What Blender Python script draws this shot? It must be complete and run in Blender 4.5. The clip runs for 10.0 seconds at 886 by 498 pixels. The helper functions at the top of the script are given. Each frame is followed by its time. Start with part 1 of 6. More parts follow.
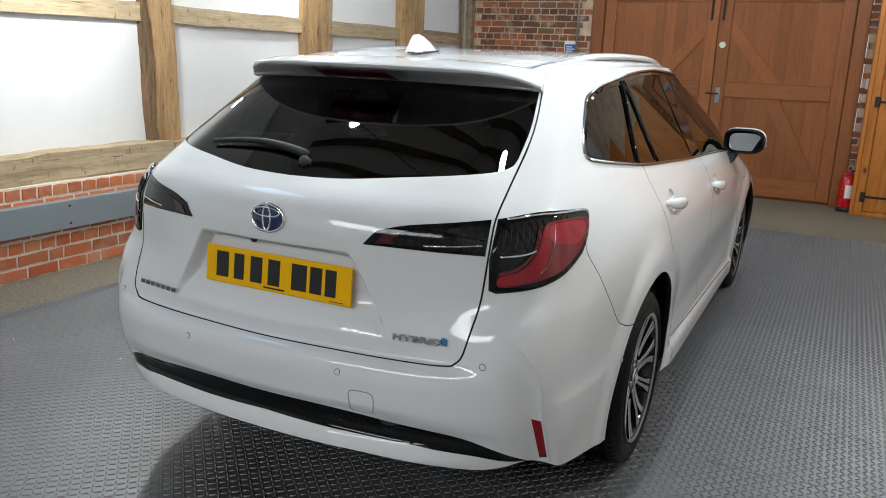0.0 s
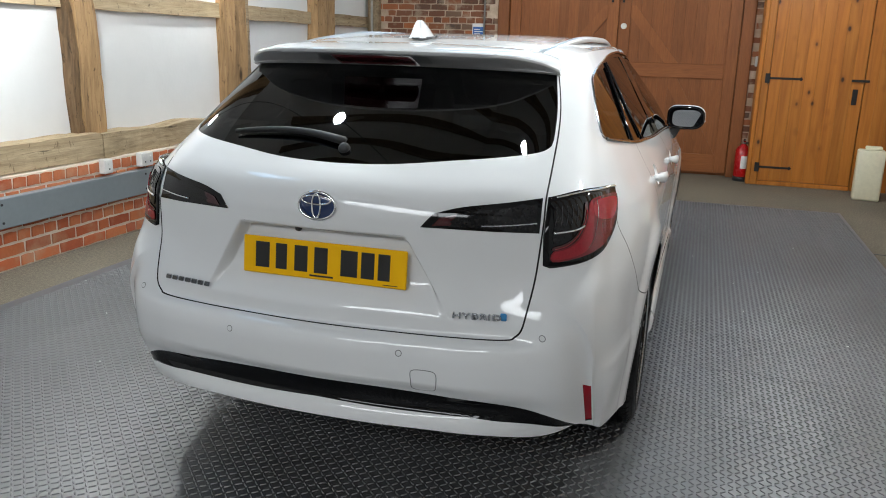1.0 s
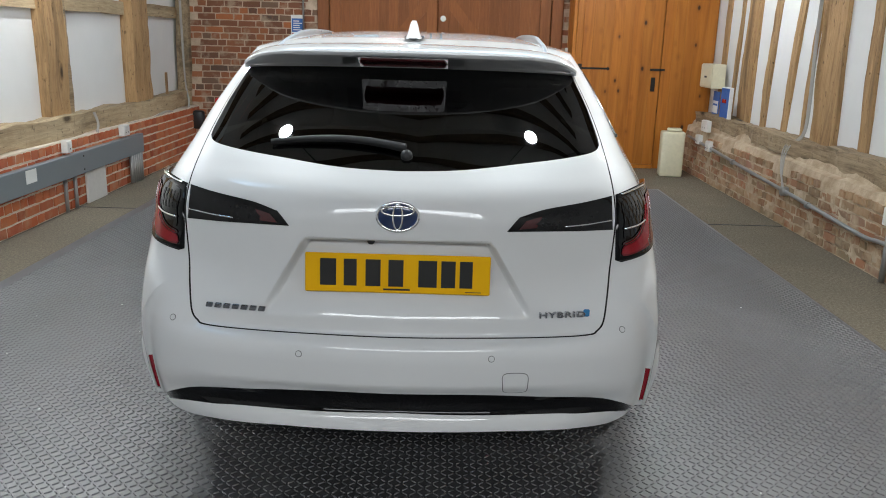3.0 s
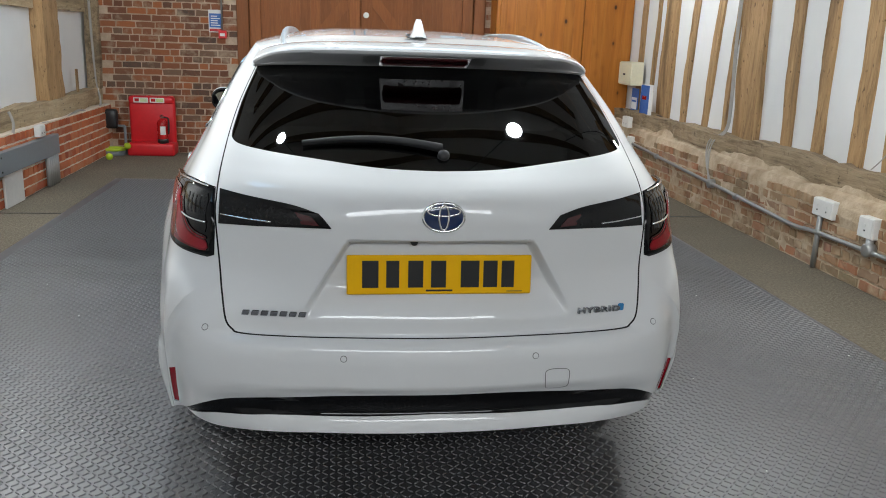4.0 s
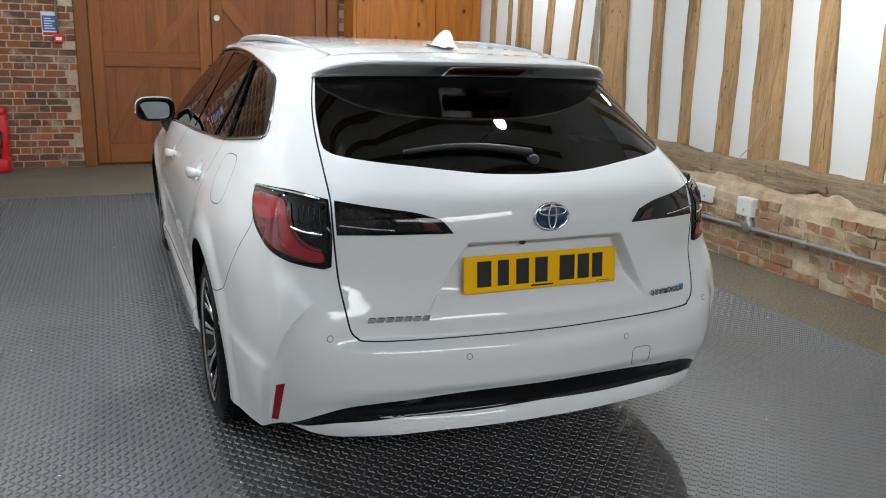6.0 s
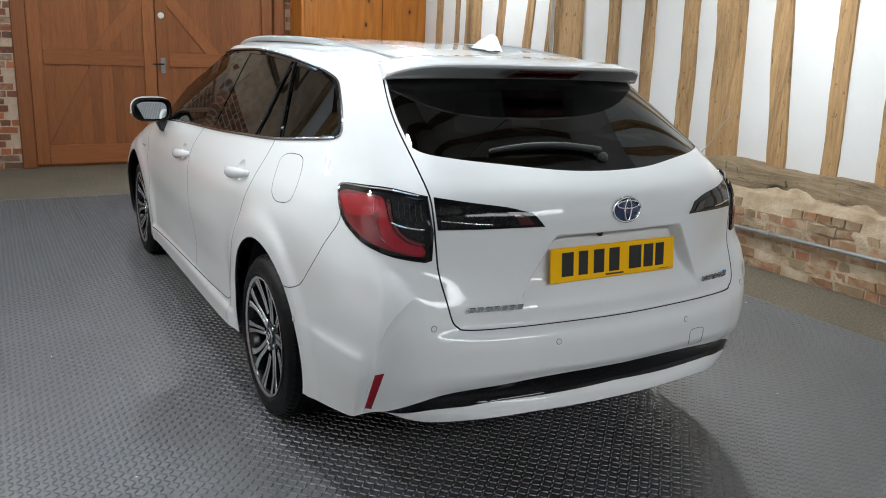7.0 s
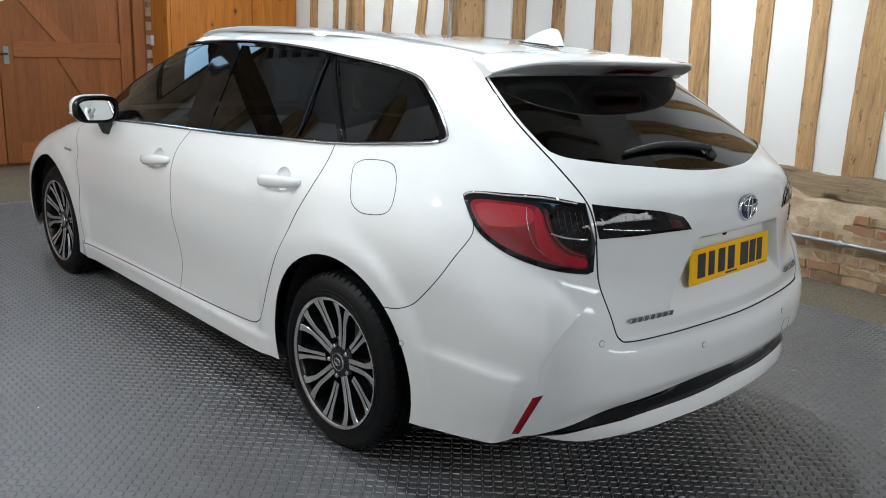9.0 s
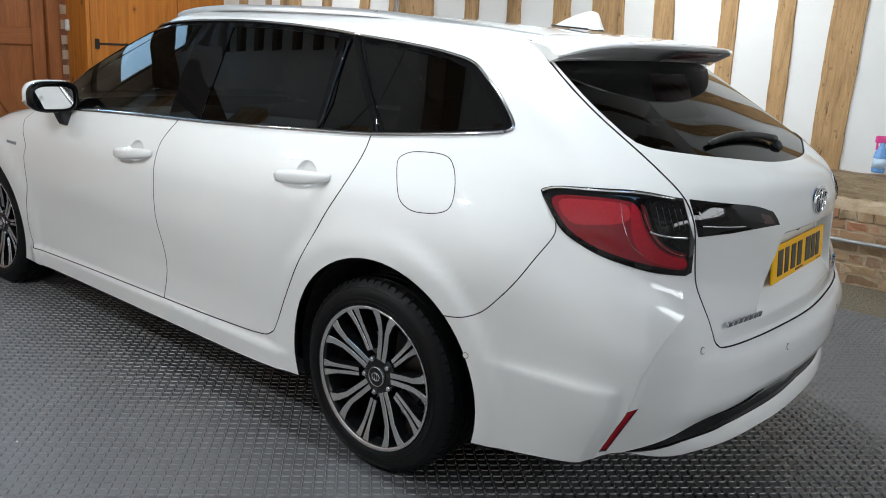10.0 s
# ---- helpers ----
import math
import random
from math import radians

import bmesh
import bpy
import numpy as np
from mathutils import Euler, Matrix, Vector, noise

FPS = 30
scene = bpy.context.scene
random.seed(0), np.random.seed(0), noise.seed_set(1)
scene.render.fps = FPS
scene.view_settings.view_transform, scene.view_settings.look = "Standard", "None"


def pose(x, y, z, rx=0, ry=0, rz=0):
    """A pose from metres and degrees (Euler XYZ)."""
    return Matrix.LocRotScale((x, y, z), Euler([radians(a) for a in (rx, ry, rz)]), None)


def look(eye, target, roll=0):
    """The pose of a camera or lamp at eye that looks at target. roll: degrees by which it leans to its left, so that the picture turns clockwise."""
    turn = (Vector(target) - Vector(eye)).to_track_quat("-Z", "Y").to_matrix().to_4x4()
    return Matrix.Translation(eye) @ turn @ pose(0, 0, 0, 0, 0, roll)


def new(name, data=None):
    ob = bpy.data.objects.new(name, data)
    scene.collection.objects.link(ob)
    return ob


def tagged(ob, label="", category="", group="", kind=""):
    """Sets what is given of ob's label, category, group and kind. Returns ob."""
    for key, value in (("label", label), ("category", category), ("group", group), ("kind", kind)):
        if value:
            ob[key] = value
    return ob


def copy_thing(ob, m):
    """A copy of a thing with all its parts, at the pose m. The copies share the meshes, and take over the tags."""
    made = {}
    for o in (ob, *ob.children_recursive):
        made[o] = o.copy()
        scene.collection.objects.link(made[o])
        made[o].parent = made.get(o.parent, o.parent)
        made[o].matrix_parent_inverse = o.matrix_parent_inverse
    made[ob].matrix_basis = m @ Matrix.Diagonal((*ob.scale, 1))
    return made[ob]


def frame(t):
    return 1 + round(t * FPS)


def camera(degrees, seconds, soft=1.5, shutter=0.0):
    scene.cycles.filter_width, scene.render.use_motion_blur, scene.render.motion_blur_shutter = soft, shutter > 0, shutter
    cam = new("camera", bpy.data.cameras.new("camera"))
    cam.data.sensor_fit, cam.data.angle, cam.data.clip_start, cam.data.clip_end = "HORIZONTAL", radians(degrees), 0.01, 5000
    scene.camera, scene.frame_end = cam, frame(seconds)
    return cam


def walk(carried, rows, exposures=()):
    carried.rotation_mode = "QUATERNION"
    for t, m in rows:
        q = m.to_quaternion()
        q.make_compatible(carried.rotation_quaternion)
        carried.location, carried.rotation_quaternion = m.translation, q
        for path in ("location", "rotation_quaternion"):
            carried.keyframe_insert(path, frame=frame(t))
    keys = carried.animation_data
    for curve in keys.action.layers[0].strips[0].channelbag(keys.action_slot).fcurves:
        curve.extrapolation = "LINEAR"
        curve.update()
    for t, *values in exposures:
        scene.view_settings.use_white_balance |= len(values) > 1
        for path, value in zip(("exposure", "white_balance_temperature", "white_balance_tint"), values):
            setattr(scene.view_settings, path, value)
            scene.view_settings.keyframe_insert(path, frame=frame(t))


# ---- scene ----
cam = camera(58.0, 10.0, soft=1.0)
PATH = [
    (0, (1.411, -2.748, 1.414), (0.551, -1.004, 0.946), 2.3),
    (0.5, (1.223, -2.837, 1.407), (0.498, -1.038, 0.919), 2.0),
    (1, (1.0, -2.999, 1.408), (0.421, -1.15, 0.91), 1.6),
    (1.5, (0.798, -3.051, 1.412), (0.364, -1.164, 0.909), 1.3),
    (2, (0.592, -3.046, 1.418), (0.303, -1.132, 0.914), 1.2),
    (2.5, (0.383, -3.084, 1.422), (0.25, -1.153, 0.916), 1.3),
    (2.7, (0.275, -3.12, 1.426), (0.197, -1.187, 0.919), 1.4),
    (3.8, (-0.206, -3.104, 1.428), (0.003, -1.181, 0.917), 2.0),
    (4, (-0.286, -3.093, 1.424), (-0.023, -1.176, 0.915), 2.0),
    (4.5, (-0.523, -3.107, 1.427), (-0.119, -1.215, 0.919), 2.2),
    (5, (-0.74, -3.105, 1.436), (-0.204, -1.246, 0.929), 2.2),
    (5.5, (-0.953, -3.044, 1.442), (-0.303, -1.22, 0.94), 2.1),
    (5.7, (-1.033, -3.012, 1.438), (-0.341, -1.204, 0.938), 1.9),
    (6.8, (-1.644, -2.938, 1.423), (-0.719, -1.231, 0.944), 2.2),
    (7, (-1.737, -2.869, 1.428), (-0.77, -1.187, 0.941), 2.3),
    (7.5, (-1.937, -2.694, 1.429), (-0.871, -1.072, 0.945), 2.3),
    (8, (-2.154, -2.535, 1.426), (-0.983, -0.989, 0.935), 2.4),
    (8.5, (-2.343, -2.368, 1.431), (-1.08, -0.898, 0.937), 2.4),
    (9, (-2.423, -2.122, 1.414), (-1.073, -0.732, 0.917), 2.6),
    (9.5, (-2.484, -1.883, 1.370), (-1.047, -0.582, 0.874), 3.05),
    (10, (-2.572, -1.608, 1.350), (-1.056, -0.402, 0.852), 3.4),
]
walk(cam, [(t, look(eye, target, roll)) for t, eye, target, roll in PATH])

# ---- world and lamps ----
world = bpy.data.worlds.new("World")
scene.world = world
world.use_nodes = True
sky = world.node_tree.nodes.new("ShaderNodeTexSky")
sky.sky_type, sky.sun_disc, sky.sun_elevation, sky.sun_rotation = "NISHITA", False, radians(35), radians(200)
world.node_tree.links.new(sky.outputs[0], world.node_tree.nodes["Background"].inputs[0])
world.node_tree.nodes["Background"].inputs[1].default_value = 0.1


def area_lamp(name, m, sx, sy, watts, colour, spread=180):
    data = bpy.data.lights.new(name, "AREA")
    data.shape, data.size, data.size_y, data.energy, data.color = "RECTANGLE", sx, sy, watts, colour
    data.spread = radians(spread)
    ob = new(name, data)
    ob.matrix_world = m
    return ob


def flood_lamp(x, y, z, watts, colour=(.90, .97, 1)):
    """A round lamp face under its shade, shining down."""
    data = bpy.data.lights.new("pendant_light", "AREA")
    data.shape, data.size, data.energy, data.color = "DISK", .095, watts, colour
    ob = new("pendant_light", data)
    ob.location = (x, y, z)
    return ob


def bulb_lamp(x, y, z, watts, colour=(.93, .98, 1)):
    data = bpy.data.lights.new("pendant_light", "POINT")
    data.energy, data.color, data.shadow_soft_size = watts, colour, .045
    ob = new("pendant_light", data)
    ob.location = (x, y, z)
    return ob


# hanging lamps over and beside the car, daylight from the gable windows and a roof light
# the last three are not known lamps, added to brighten far walls and doors
LAMPS = [(-.89, -.10, 2.72, 31), (.77, -.10, 2.72, 31), (-2.35, .7, 2.08, 125), (1.95, .65, 2.12, 118), (-2.62, 3.0, 2.5, 110), (-.45, 5.3, 2.95, 95), (2.0, 4.5, 2.6, 140)]
for x, y, z, watts in LAMPS:
    (flood_lamp if y < 0 else bulb_lamp)(x, y, z, watts)
area_lamp("south_window_light", look((0, -6.98, 3.3), (0, 0, 2.0)), 4.6, 2.2, 385, (.91, .96, 1))
area_lamp("north_window_light", look((0, 6.70, 3.70), (0, 0, 2.5)), 4.4, 1.4, 78, (.40, .70, 1))
area_lamp("roof_light", look((-2.5, -1.4, 4.2), (-.4, -1.0, 1.0)), 1.3, .8, 18, (.35, .65, 1))


# ---- materials ----
class Mat:
    """A small wrapper to wire a Principled material."""

    def __init__(self, name, colour=(.5, .5, .5), rough=.5, metal=0.0, **more):
        self.m = bpy.data.materials.new(name)
        self.m.use_nodes = True
        self.t = self.m.node_tree
        self.b = self.t.nodes["Principled BSDF"]
        self.b.inputs["Base Color"].default_value = (*colour, 1)
        self.b.inputs["Roughness"].default_value = rough
        self.b.inputs["Metallic"].default_value = metal
        for key, value in more.items():
            self.b.inputs[key.replace("_", " ")].default_value = value
        self.co = None

    def node(self, kind, **props):
        n = self.t.nodes.new("ShaderNode" + kind)
        for key, value in props.items():
            if key == "operation":
                n.operation = value
            elif key == "blend":
                n.blend_type = value
            elif key == "data_type":
                n.data_type = value
        return n

    def link(self, a, b):
        self.t.links.new(a, b)

    def coords(self, scale=(1, 1, 1)):
        tc, mp = self.node("TexCoord"), self.node("Mapping")
        self.link(tc.outputs["Object"], mp.inputs["Vector"])
        mp.inputs["Scale"].default_value = scale
        return mp.outputs["Vector"]

    def world(self, scale=(1, 1, 1)):
        g, mp = self.node("NewGeometry"), self.node("Mapping")
        self.link(g.outputs["Position"], mp.inputs["Vector"])
        mp.inputs["Scale"].default_value = scale
        return mp.outputs["Vector"]

    def noise(self, vec, scale, detail=4, rough=.6, distortion=0.0):
        n = self.node("TexNoise")
        self.link(vec, n.inputs["Vector"])
        n.inputs["Scale"].default_value, n.inputs["Detail"].default_value = scale, detail
        n.inputs["Roughness"].default_value, n.inputs["Distortion"].default_value = rough, distortion
        return n.outputs["Fac"]

    def ramp(self, fac, *stops):
        n = self.node("ValToRGB")
        els = n.color_ramp.elements
        while len(els) < len(stops):
            els.new(.5)
        for e, (at, c) in zip(els, stops):
            e.position = at
            e.color = (*c, 1) if isinstance(c, tuple) else (c, c, c, 1)
        self.link(fac, n.inputs["Fac"])
        return n.outputs["Color"]

    def mix(self, fac, a, b, blend="MIX"):
        n = self.node("MixRGB", blend=blend)
        for sock, v in zip(n.inputs, (fac, a, b)):
            if isinstance(v, (int, float)):
                sock.default_value = v if sock.name == "Fac" else (v, v, v, 1)
            elif isinstance(v, tuple):
                sock.default_value = (*v, 1)
            else:
                self.link(v, sock)
        return n.outputs["Color"]

    def math(self, op, a, b=0.0):
        n = self.node("Math", operation=op)
        for sock, v in zip(n.inputs, (a, b)):
            if isinstance(v, (int, float)):
                sock.default_value = v
            else:
                self.link(v, sock)
        return n.outputs[0]

    def bump(self, height, strength=.3, distance=.01):
        n = self.node("Bump")
        n.inputs["Strength"].default_value, n.inputs["Distance"].default_value = strength, distance
        self.link(height, n.inputs["Height"])
        self.link(n.outputs["Normal"], self.b.inputs["Normal"])

    def colour(self, out):
        self.link(out, self.b.inputs["Base Color"])

    def rough(self, out):
        self.link(out, self.b.inputs["Roughness"])

    def random(self):
        return self.node("ObjectInfo").outputs["Random"]


def timber(name, dark, mid, light, along, rough=.75, scale=1.0, worn=True):
    """Old grainy wood, its grain along the axis 0, 1 or 2."""
    m = Mat(name, rough=rough)
    m.b.inputs["Specular IOR Level"].default_value = .3
    s = [26.0, 26.0, 26.0]
    s[along] = 1.6
    v = m.world(tuple(a * scale for a in s))
    grain = m.noise(v, 1.0, 6, .65, 1.2)
    blot = m.noise(m.world((1, 1, 1)), 2.3, 4, .6)
    crack = m.noise(m.world(tuple(a * 2.2 for a in s)), 1.0, 3, .5, .6)
    base = m.ramp(grain, (.17 if worn else .26, dark), (.40, mid), (.66, light))
    base = m.mix(m.ramp(blot, (.34, .0), (.66, .55)), base, light, "MIX")
    s2 = [5.0, 5.0, 5.0]
    s2[along] = .7
    stain = m.noise(m.world(tuple(s2)), 1.0, 5, .65, .8)
    base = m.mix(m.ramp(stain, (.50, .0), (.68, .70 if worn else .30)), base, dark)
    fissure = m.ramp(crack, (.27, .35 if worn else .85), (.34, 1.0))
    base = m.mix(1.0, base, fissure, "MULTIPLY")
    fine = m.noise(m.world(tuple(a * 5 for a in s)), 1.0, 3, .6)
    base = m.mix(1.0, base, m.ramp(fine, (.3, .84), (.7, 1.08)), "MULTIPLY")
    vo = m.node("TexVoronoi")
    kn = [3.2, 3.2, 3.2]
    kn[along] = 1.5
    m.link(m.world(tuple(kn)), vo.inputs["Vector"])
    vo.inputs["Scale"].default_value = 1.0
    base = m.mix(m.ramp(vo.outputs["Distance"], (.06 if worn else .045, .92 if worn else .15), (.13 if worn else .10, 0.0)), base, tuple(c * .4 for c in dark))
    if worn:
        pits = m.noise(m.world((30, 30, 15)), 1.0, 3, .6, .5)
        base = m.mix(m.ramp(pits, (.62, .0), (.72, .75)), base, tuple(c * .6 for c in dark))
    else:
        base = m.mix(1.0, base, m.ramp(m.random(), (0, (.80, .78, .76)), (1, (1.08, 1.08, 1.08))), "MULTIPLY")
    m.colour(base)
    m.bump(m.mix(.5, grain, fissure), .8 if worn else .2, .014)
    return m.m


OAK = timber("old_oak", (.105, .060, .028), (.34, .205, .096), (.49, .305, .150), 2)
BARK = timber("bark_edge", (.035, .022, .012), (.12, .072, .036), (.25, .155, .082), 2)
OAK_RAIL = timber("old_oak_rail", (.16, .11, .06), (.37, .27, .16), (.52, .41, .26), 1)
OAK_DARK = timber("weathered_oak", (.085, .06, .038), (.23, .165, .10), (.40, .30, .19), 1)
BROWN = timber("brown_door_timber", (.17, .054, .015), (.245, .080, .022), (.29, .102, .030), 2, .5, .8, False)
BROWN_RAIL = timber("brown_rail_timber", (.18, .056, .015), (.25, .082, .023), (.30, .105, .031), 0, .5, .8, False)
ROOF_WOOD = timber("dark_rafters", (.03, .02, .012), (.07, .045, .025), (.12, .08, .045), 0)


def pine():
    m = Mat("knotty_pine", rough=.45)
    m.b.inputs["Specular IOR Level"].default_value = .3
    v = m.world((14, 14, .8))
    grain = m.noise(v, 1.0, 5, .6, 1.0)
    base = m.ramp(grain, (.3, (.34, .115, .016)), (.52, (.46, .165, .024)), (.75, (.55, .215, .038)))
    vo = m.node("TexVoronoi")
    m.link(m.world((7, 7, 4.2)), vo.inputs["Vector"])
    vo.inputs["Scale"].default_value = 1.0
    knot = m.ramp(vo.outputs["Distance"], (.07, 1.0), (.14, 0.0))
    base = m.mix(m.ramp(vo.outputs["Distance"], (.12, .5), (.28, 0.0)), base, (.27, .09, .015))
    base = m.mix(knot, base, (.055, .022, .008))
    tint = m.ramp(m.random(), (0, (.86, .86, .86)), (1, (1.05, 1.02, 1.0)))
    m.colour(m.mix(1.0, base, tint, "MULTIPLY"))
    m.bump(grain, .15, .004)
    return m.m


PINE = pine()


def plaster():
    m = Mat("white_limewash", rough=.85)
    a = m.noise(m.world(), 1.6, 5, .6)
    b = m.noise(m.world(), 22, 4, .6)
    m.colour(m.mix(m.ramp(a, (.3, 0.0), (.75, 1.0)), (.76, .755, .742), (.70, .695, .68)))
    m.bump(m.mix(.35, a, b), .35, .012)
    return m.m


def brickwork(name, tones, dusty, rough=.9, smear=(.50, .72)):
    m = Mat(name, rough=rough)
    r = m.random()
    n = len(tones)
    base = m.ramp(r, *[(i / (n - 1), c) for i, c in enumerate(tones)])
    fine = m.noise(m.world(), 38, 5, .65)
    blot = m.noise(m.world(), 5.5, 4, .6)
    base = m.mix(m.ramp(fine, (.35, .0), (.75, .45)), base, tones[1])
    base = m.mix(m.ramp(blot, (smear[0], 0.0), (smear[1], .85)), base, dusty)
    m.colour(base)
    m.bump(m.mix(.4, fine, blot), .8, .012)
    return m.m


PLASTER = plaster()
BRICK_RED = brickwork("red_brick", [(.34, .075, .030), (.50, .125, .045), (.58, .19, .075), (.38, .10, .05), (.60, .24, .11)], (.50, .26, .15))
BRICK_OLD = brickwork("sooty_brick", [(.10, .048, .032), (.23, .085, .042), (.33, .115, .048), (.07, .05, .04), (.19, .12, .08), (.44, .14, .048), (.15, .075, .045)], (.46, .36, .27), .9, (.54, .72))
BRICK_PALE = brickwork("weathered_brick", [(.24, .13, .065), (.36, .20, .11), (.42, .28, .16), (.17, .125, .075), (.40, .165, .085), (.28, .22, .13), (.33, .17, .12)], (.52, .40, .265), .95, (.49, .68))


def mortar(name, c1, c2):
    m = Mat(name, rough=.95)
    a, b = m.noise(m.world(), 7, 5, .65), m.noise(m.world(), 60, 3, .6)
    m.colour(m.mix(m.ramp(a, (.3, 0.0), (.7, 1.0)), c1, c2))
    m.bump(m.mix(.5, a, b), .9, .015)
    return m.m


MORTAR_RED = mortar("pale_mortar", (.66, .55, .44), (.78, .69, .58))
MORTAR_OLD = mortar("dirty_mortar", (.38, .28, .20), (.64, .51, .39))
MORTAR_PALE = mortar("lime_mortar", (.36, .255, .155), (.62, .50, .36))


def carpet():
    m = Mat("brown_carpet", rough=.95)
    a, b, c = m.noise(m.world(), 240, 3, .7), m.noise(m.world(), 1.4, 4, .6), m.noise(m.world(), 60, 3, .7)
    base = m.ramp(m.mix(.5, a, c), (.38, (.085, .068, .044)), (.50, (.18, .15, .105)), (.64, (.33, .285, .21)))
    m.colour(m.mix(m.ramp(b, (.35, 0.0), (.7, .45)), base, (.118, .10, .072)))
    m.bump(a, .9, .006)
    return m.m


def rubber():
    m = Mat("black_rubber", rough=.45, IOR=2.35)
    a, b = m.noise(m.world(), 1.3, 5, .65), m.noise(m.world(), 90, 3, .6)
    c = m.noise(m.world((1, 1, 1)), 4.5, 5, .7, .6)
    base = m.mix(m.ramp(a, (.40, 0.0), (.72, 1.0)), (.050, .050, .054), (.070, .070, .075))
    base = m.mix(m.ramp(c, (.56, 0.0), (.74, .55)), base, (.078, .074, .068))
    tint = m.ramp(m.random(), (0, (.88, .88, .88)), (1, (1.1, 1.1, 1.12)))
    m.colour(m.mix(1.0, base, tint, "MULTIPLY"))
    m.rough(m.ramp(m.mix(.4, a, c), (.3, .42), (.7, .52)))
    m.bump(b, .2, .002)
    return m.m


CARPET, RUBBER = carpet(), rubber()


def plain(name, colour, rough=.5, metal=0.0, var=.12, scale=30, bump=.1, **more):
    """A plain paint, metal or plastic with slight mottling."""
    m = Mat(name, colour, rough, metal, **more)
    n = m.noise(m.coords(), scale, 4, .6)
    lo, hi = tuple(c * (1 - var) for c in colour), tuple(min(1, c * (1 + var)) for c in colour)
    m.colour(m.mix(n, lo, hi))
    m.rough(m.ramp(n, (.3, max(.02, rough * .85)), (.7, min(1, rough * 1.2))))
    if bump:
        m.bump(n, bump, .002)
    return m.m


STEEL_GREY = plain("grey_painted_steel", (.20, .225, .24), .45)
WHITE_PLASTIC = plain("white_plastic", (.72, .71, .68), .4, bump=.03)
CREAM = plain("cream_plastic", (.72, .68, .50), .45, bump=.03)
RED_PLASTIC = plain("red_plastic", (.66, .016, .024), .38, bump=.05)
RED_PAINT = plain("red_enamel", (.45, .010, .012), .25, bump=.02)
BLACK_IRON = plain("black_iron", (.018, .017, .016), .55, .4)
BLACK_PLASTIC = plain("black_plastic", (.015, .015, .016), .45)
GALV = plain("galvanised_conduit", (.36, .36, .35), .45, .6)
CABLE = plain("grey_cable", (.38, .36, .33), .6)
PAPER = plain("paper_label", (.80, .80, .78), .7, var=.04)
BLUE_SIGN = plain("blue_sign", (.03, .13, .42), .5, var=.05)
LIME = plain("lime_plastic", (.45, .62, .03), .5)
BOARD = plain("roof_boarding", (.50, .495, .485), .85, scale=4)


def paint():
    m = Mat("white_pearl_paint", (.70, .71, .72), .45, 0.0, Coat_Weight=1.0, Coat_Roughness=.018, Coat_IOR=1.49)
    m.b.inputs["Specular IOR Level"].default_value = .25
    n = m.noise(m.coords(), 900, 2, .5)
    m.colour(m.mix(n, (.695, .70, .70), (.725, .728, .726)))
    return m.m


def pane_glass(name, tint, dark, ior=1.5):
    """A thin pane: tinted see-through with a mirror film by Fresnel."""
    m = bpy.data.materials.new(name)
    m.use_nodes = True
    t = m.node_tree
    t.nodes.remove(t.nodes["Principled BSDF"])
    clear, gloss, mix, fres = (t.nodes.new("ShaderNode" + k) for k in ("BsdfTransparent", "BsdfGlossy", "MixShader", "Fresnel"))
    clear.inputs["Color"].default_value = (*[c * dark for c in tint], 1)
    gloss.inputs["Roughness"].default_value = .015
    fres.inputs["IOR"].default_value = ior
    t.links.new(fres.outputs[0], mix.inputs[0])
    t.links.new(clear.outputs[0], mix.inputs[1])
    t.links.new(gloss.outputs[0], mix.inputs[2])
    t.links.new(mix.outputs[0], t.nodes["Material Output"].inputs["Surface"])
    return m


PAINT = paint()
GLASS_DARK = pane_glass("privacy_glass", (1, 1, 1.02), .04, 1.74)
GLASS_CLEAR = pane_glass("green_tint_glass", (.92, 1, .96), .66, 1.62)
GLOSS_BLACK = plain("gloss_black_trim", (.0035, .0035, .004), .03, bump=0, IOR=1.36)
SATIN_BLACK = plain("satin_black_plastic", (.014, .014, .015), .5)
GAP_BLACK = plain("dark_underbody", (.008, .008, .008), .8)
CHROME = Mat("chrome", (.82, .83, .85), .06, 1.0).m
# darker copy of the chrome above, with shade put into its colour
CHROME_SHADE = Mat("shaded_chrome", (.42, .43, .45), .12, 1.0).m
TAB_BLUE = plain("bright_blue", (.05, .24, .50), .2, bump=0)
SILVER = plain("silver_rail", (.50, .51, .52), .32, .7, var=.05, bump=0)
RED_LENS = plain("red_lens", (.155, .005, .011), .10, var=.3, scale=60, bump=0, IOR=1.40, Coat_Weight=.25, Coat_Roughness=.02)
RED_PALE = plain("pale_red_lens", (.31, .018, .027), .08, var=.3, scale=150, bump=0, IOR=1.40)
RED_GUIDE = plain("red_light_guide", (.27, .009, .018), .08, var=.25, scale=150, bump=0, IOR=1.40)
RED_REFLECT = plain("deep_red_reflector", (.30, .007, .016), .12, var=.2, scale=200, bump=0, IOR=1.42)
RED_DARK = plain("dark_red_lens", (.05, .004, .006), .10, var=.2, scale=60, bump=0, Coat_Weight=.25, Coat_Roughness=.02)
SMOKE_LENS = plain("smoked_lens", (.008, .0075, .008), .06, var=.5, scale=90, bump=0, IOR=1.36)
PLATE_YELLOW = plain("yellow_plate", (.88, .47, .004), .4, var=.03, bump=0, IOR=1.25)
PLATE_BLACK = plain("plate_black", (.012, .012, .012), .4, bump=0)
BADGE_BLUE = plain("badge_blue", (.006, .022, .085), .12, var=.2, bump=0, Coat_Weight=1.0)
TYRE = plain("tyre_rubber", (.006, .006, .0065), .5, scale=60, IOR=1.25)
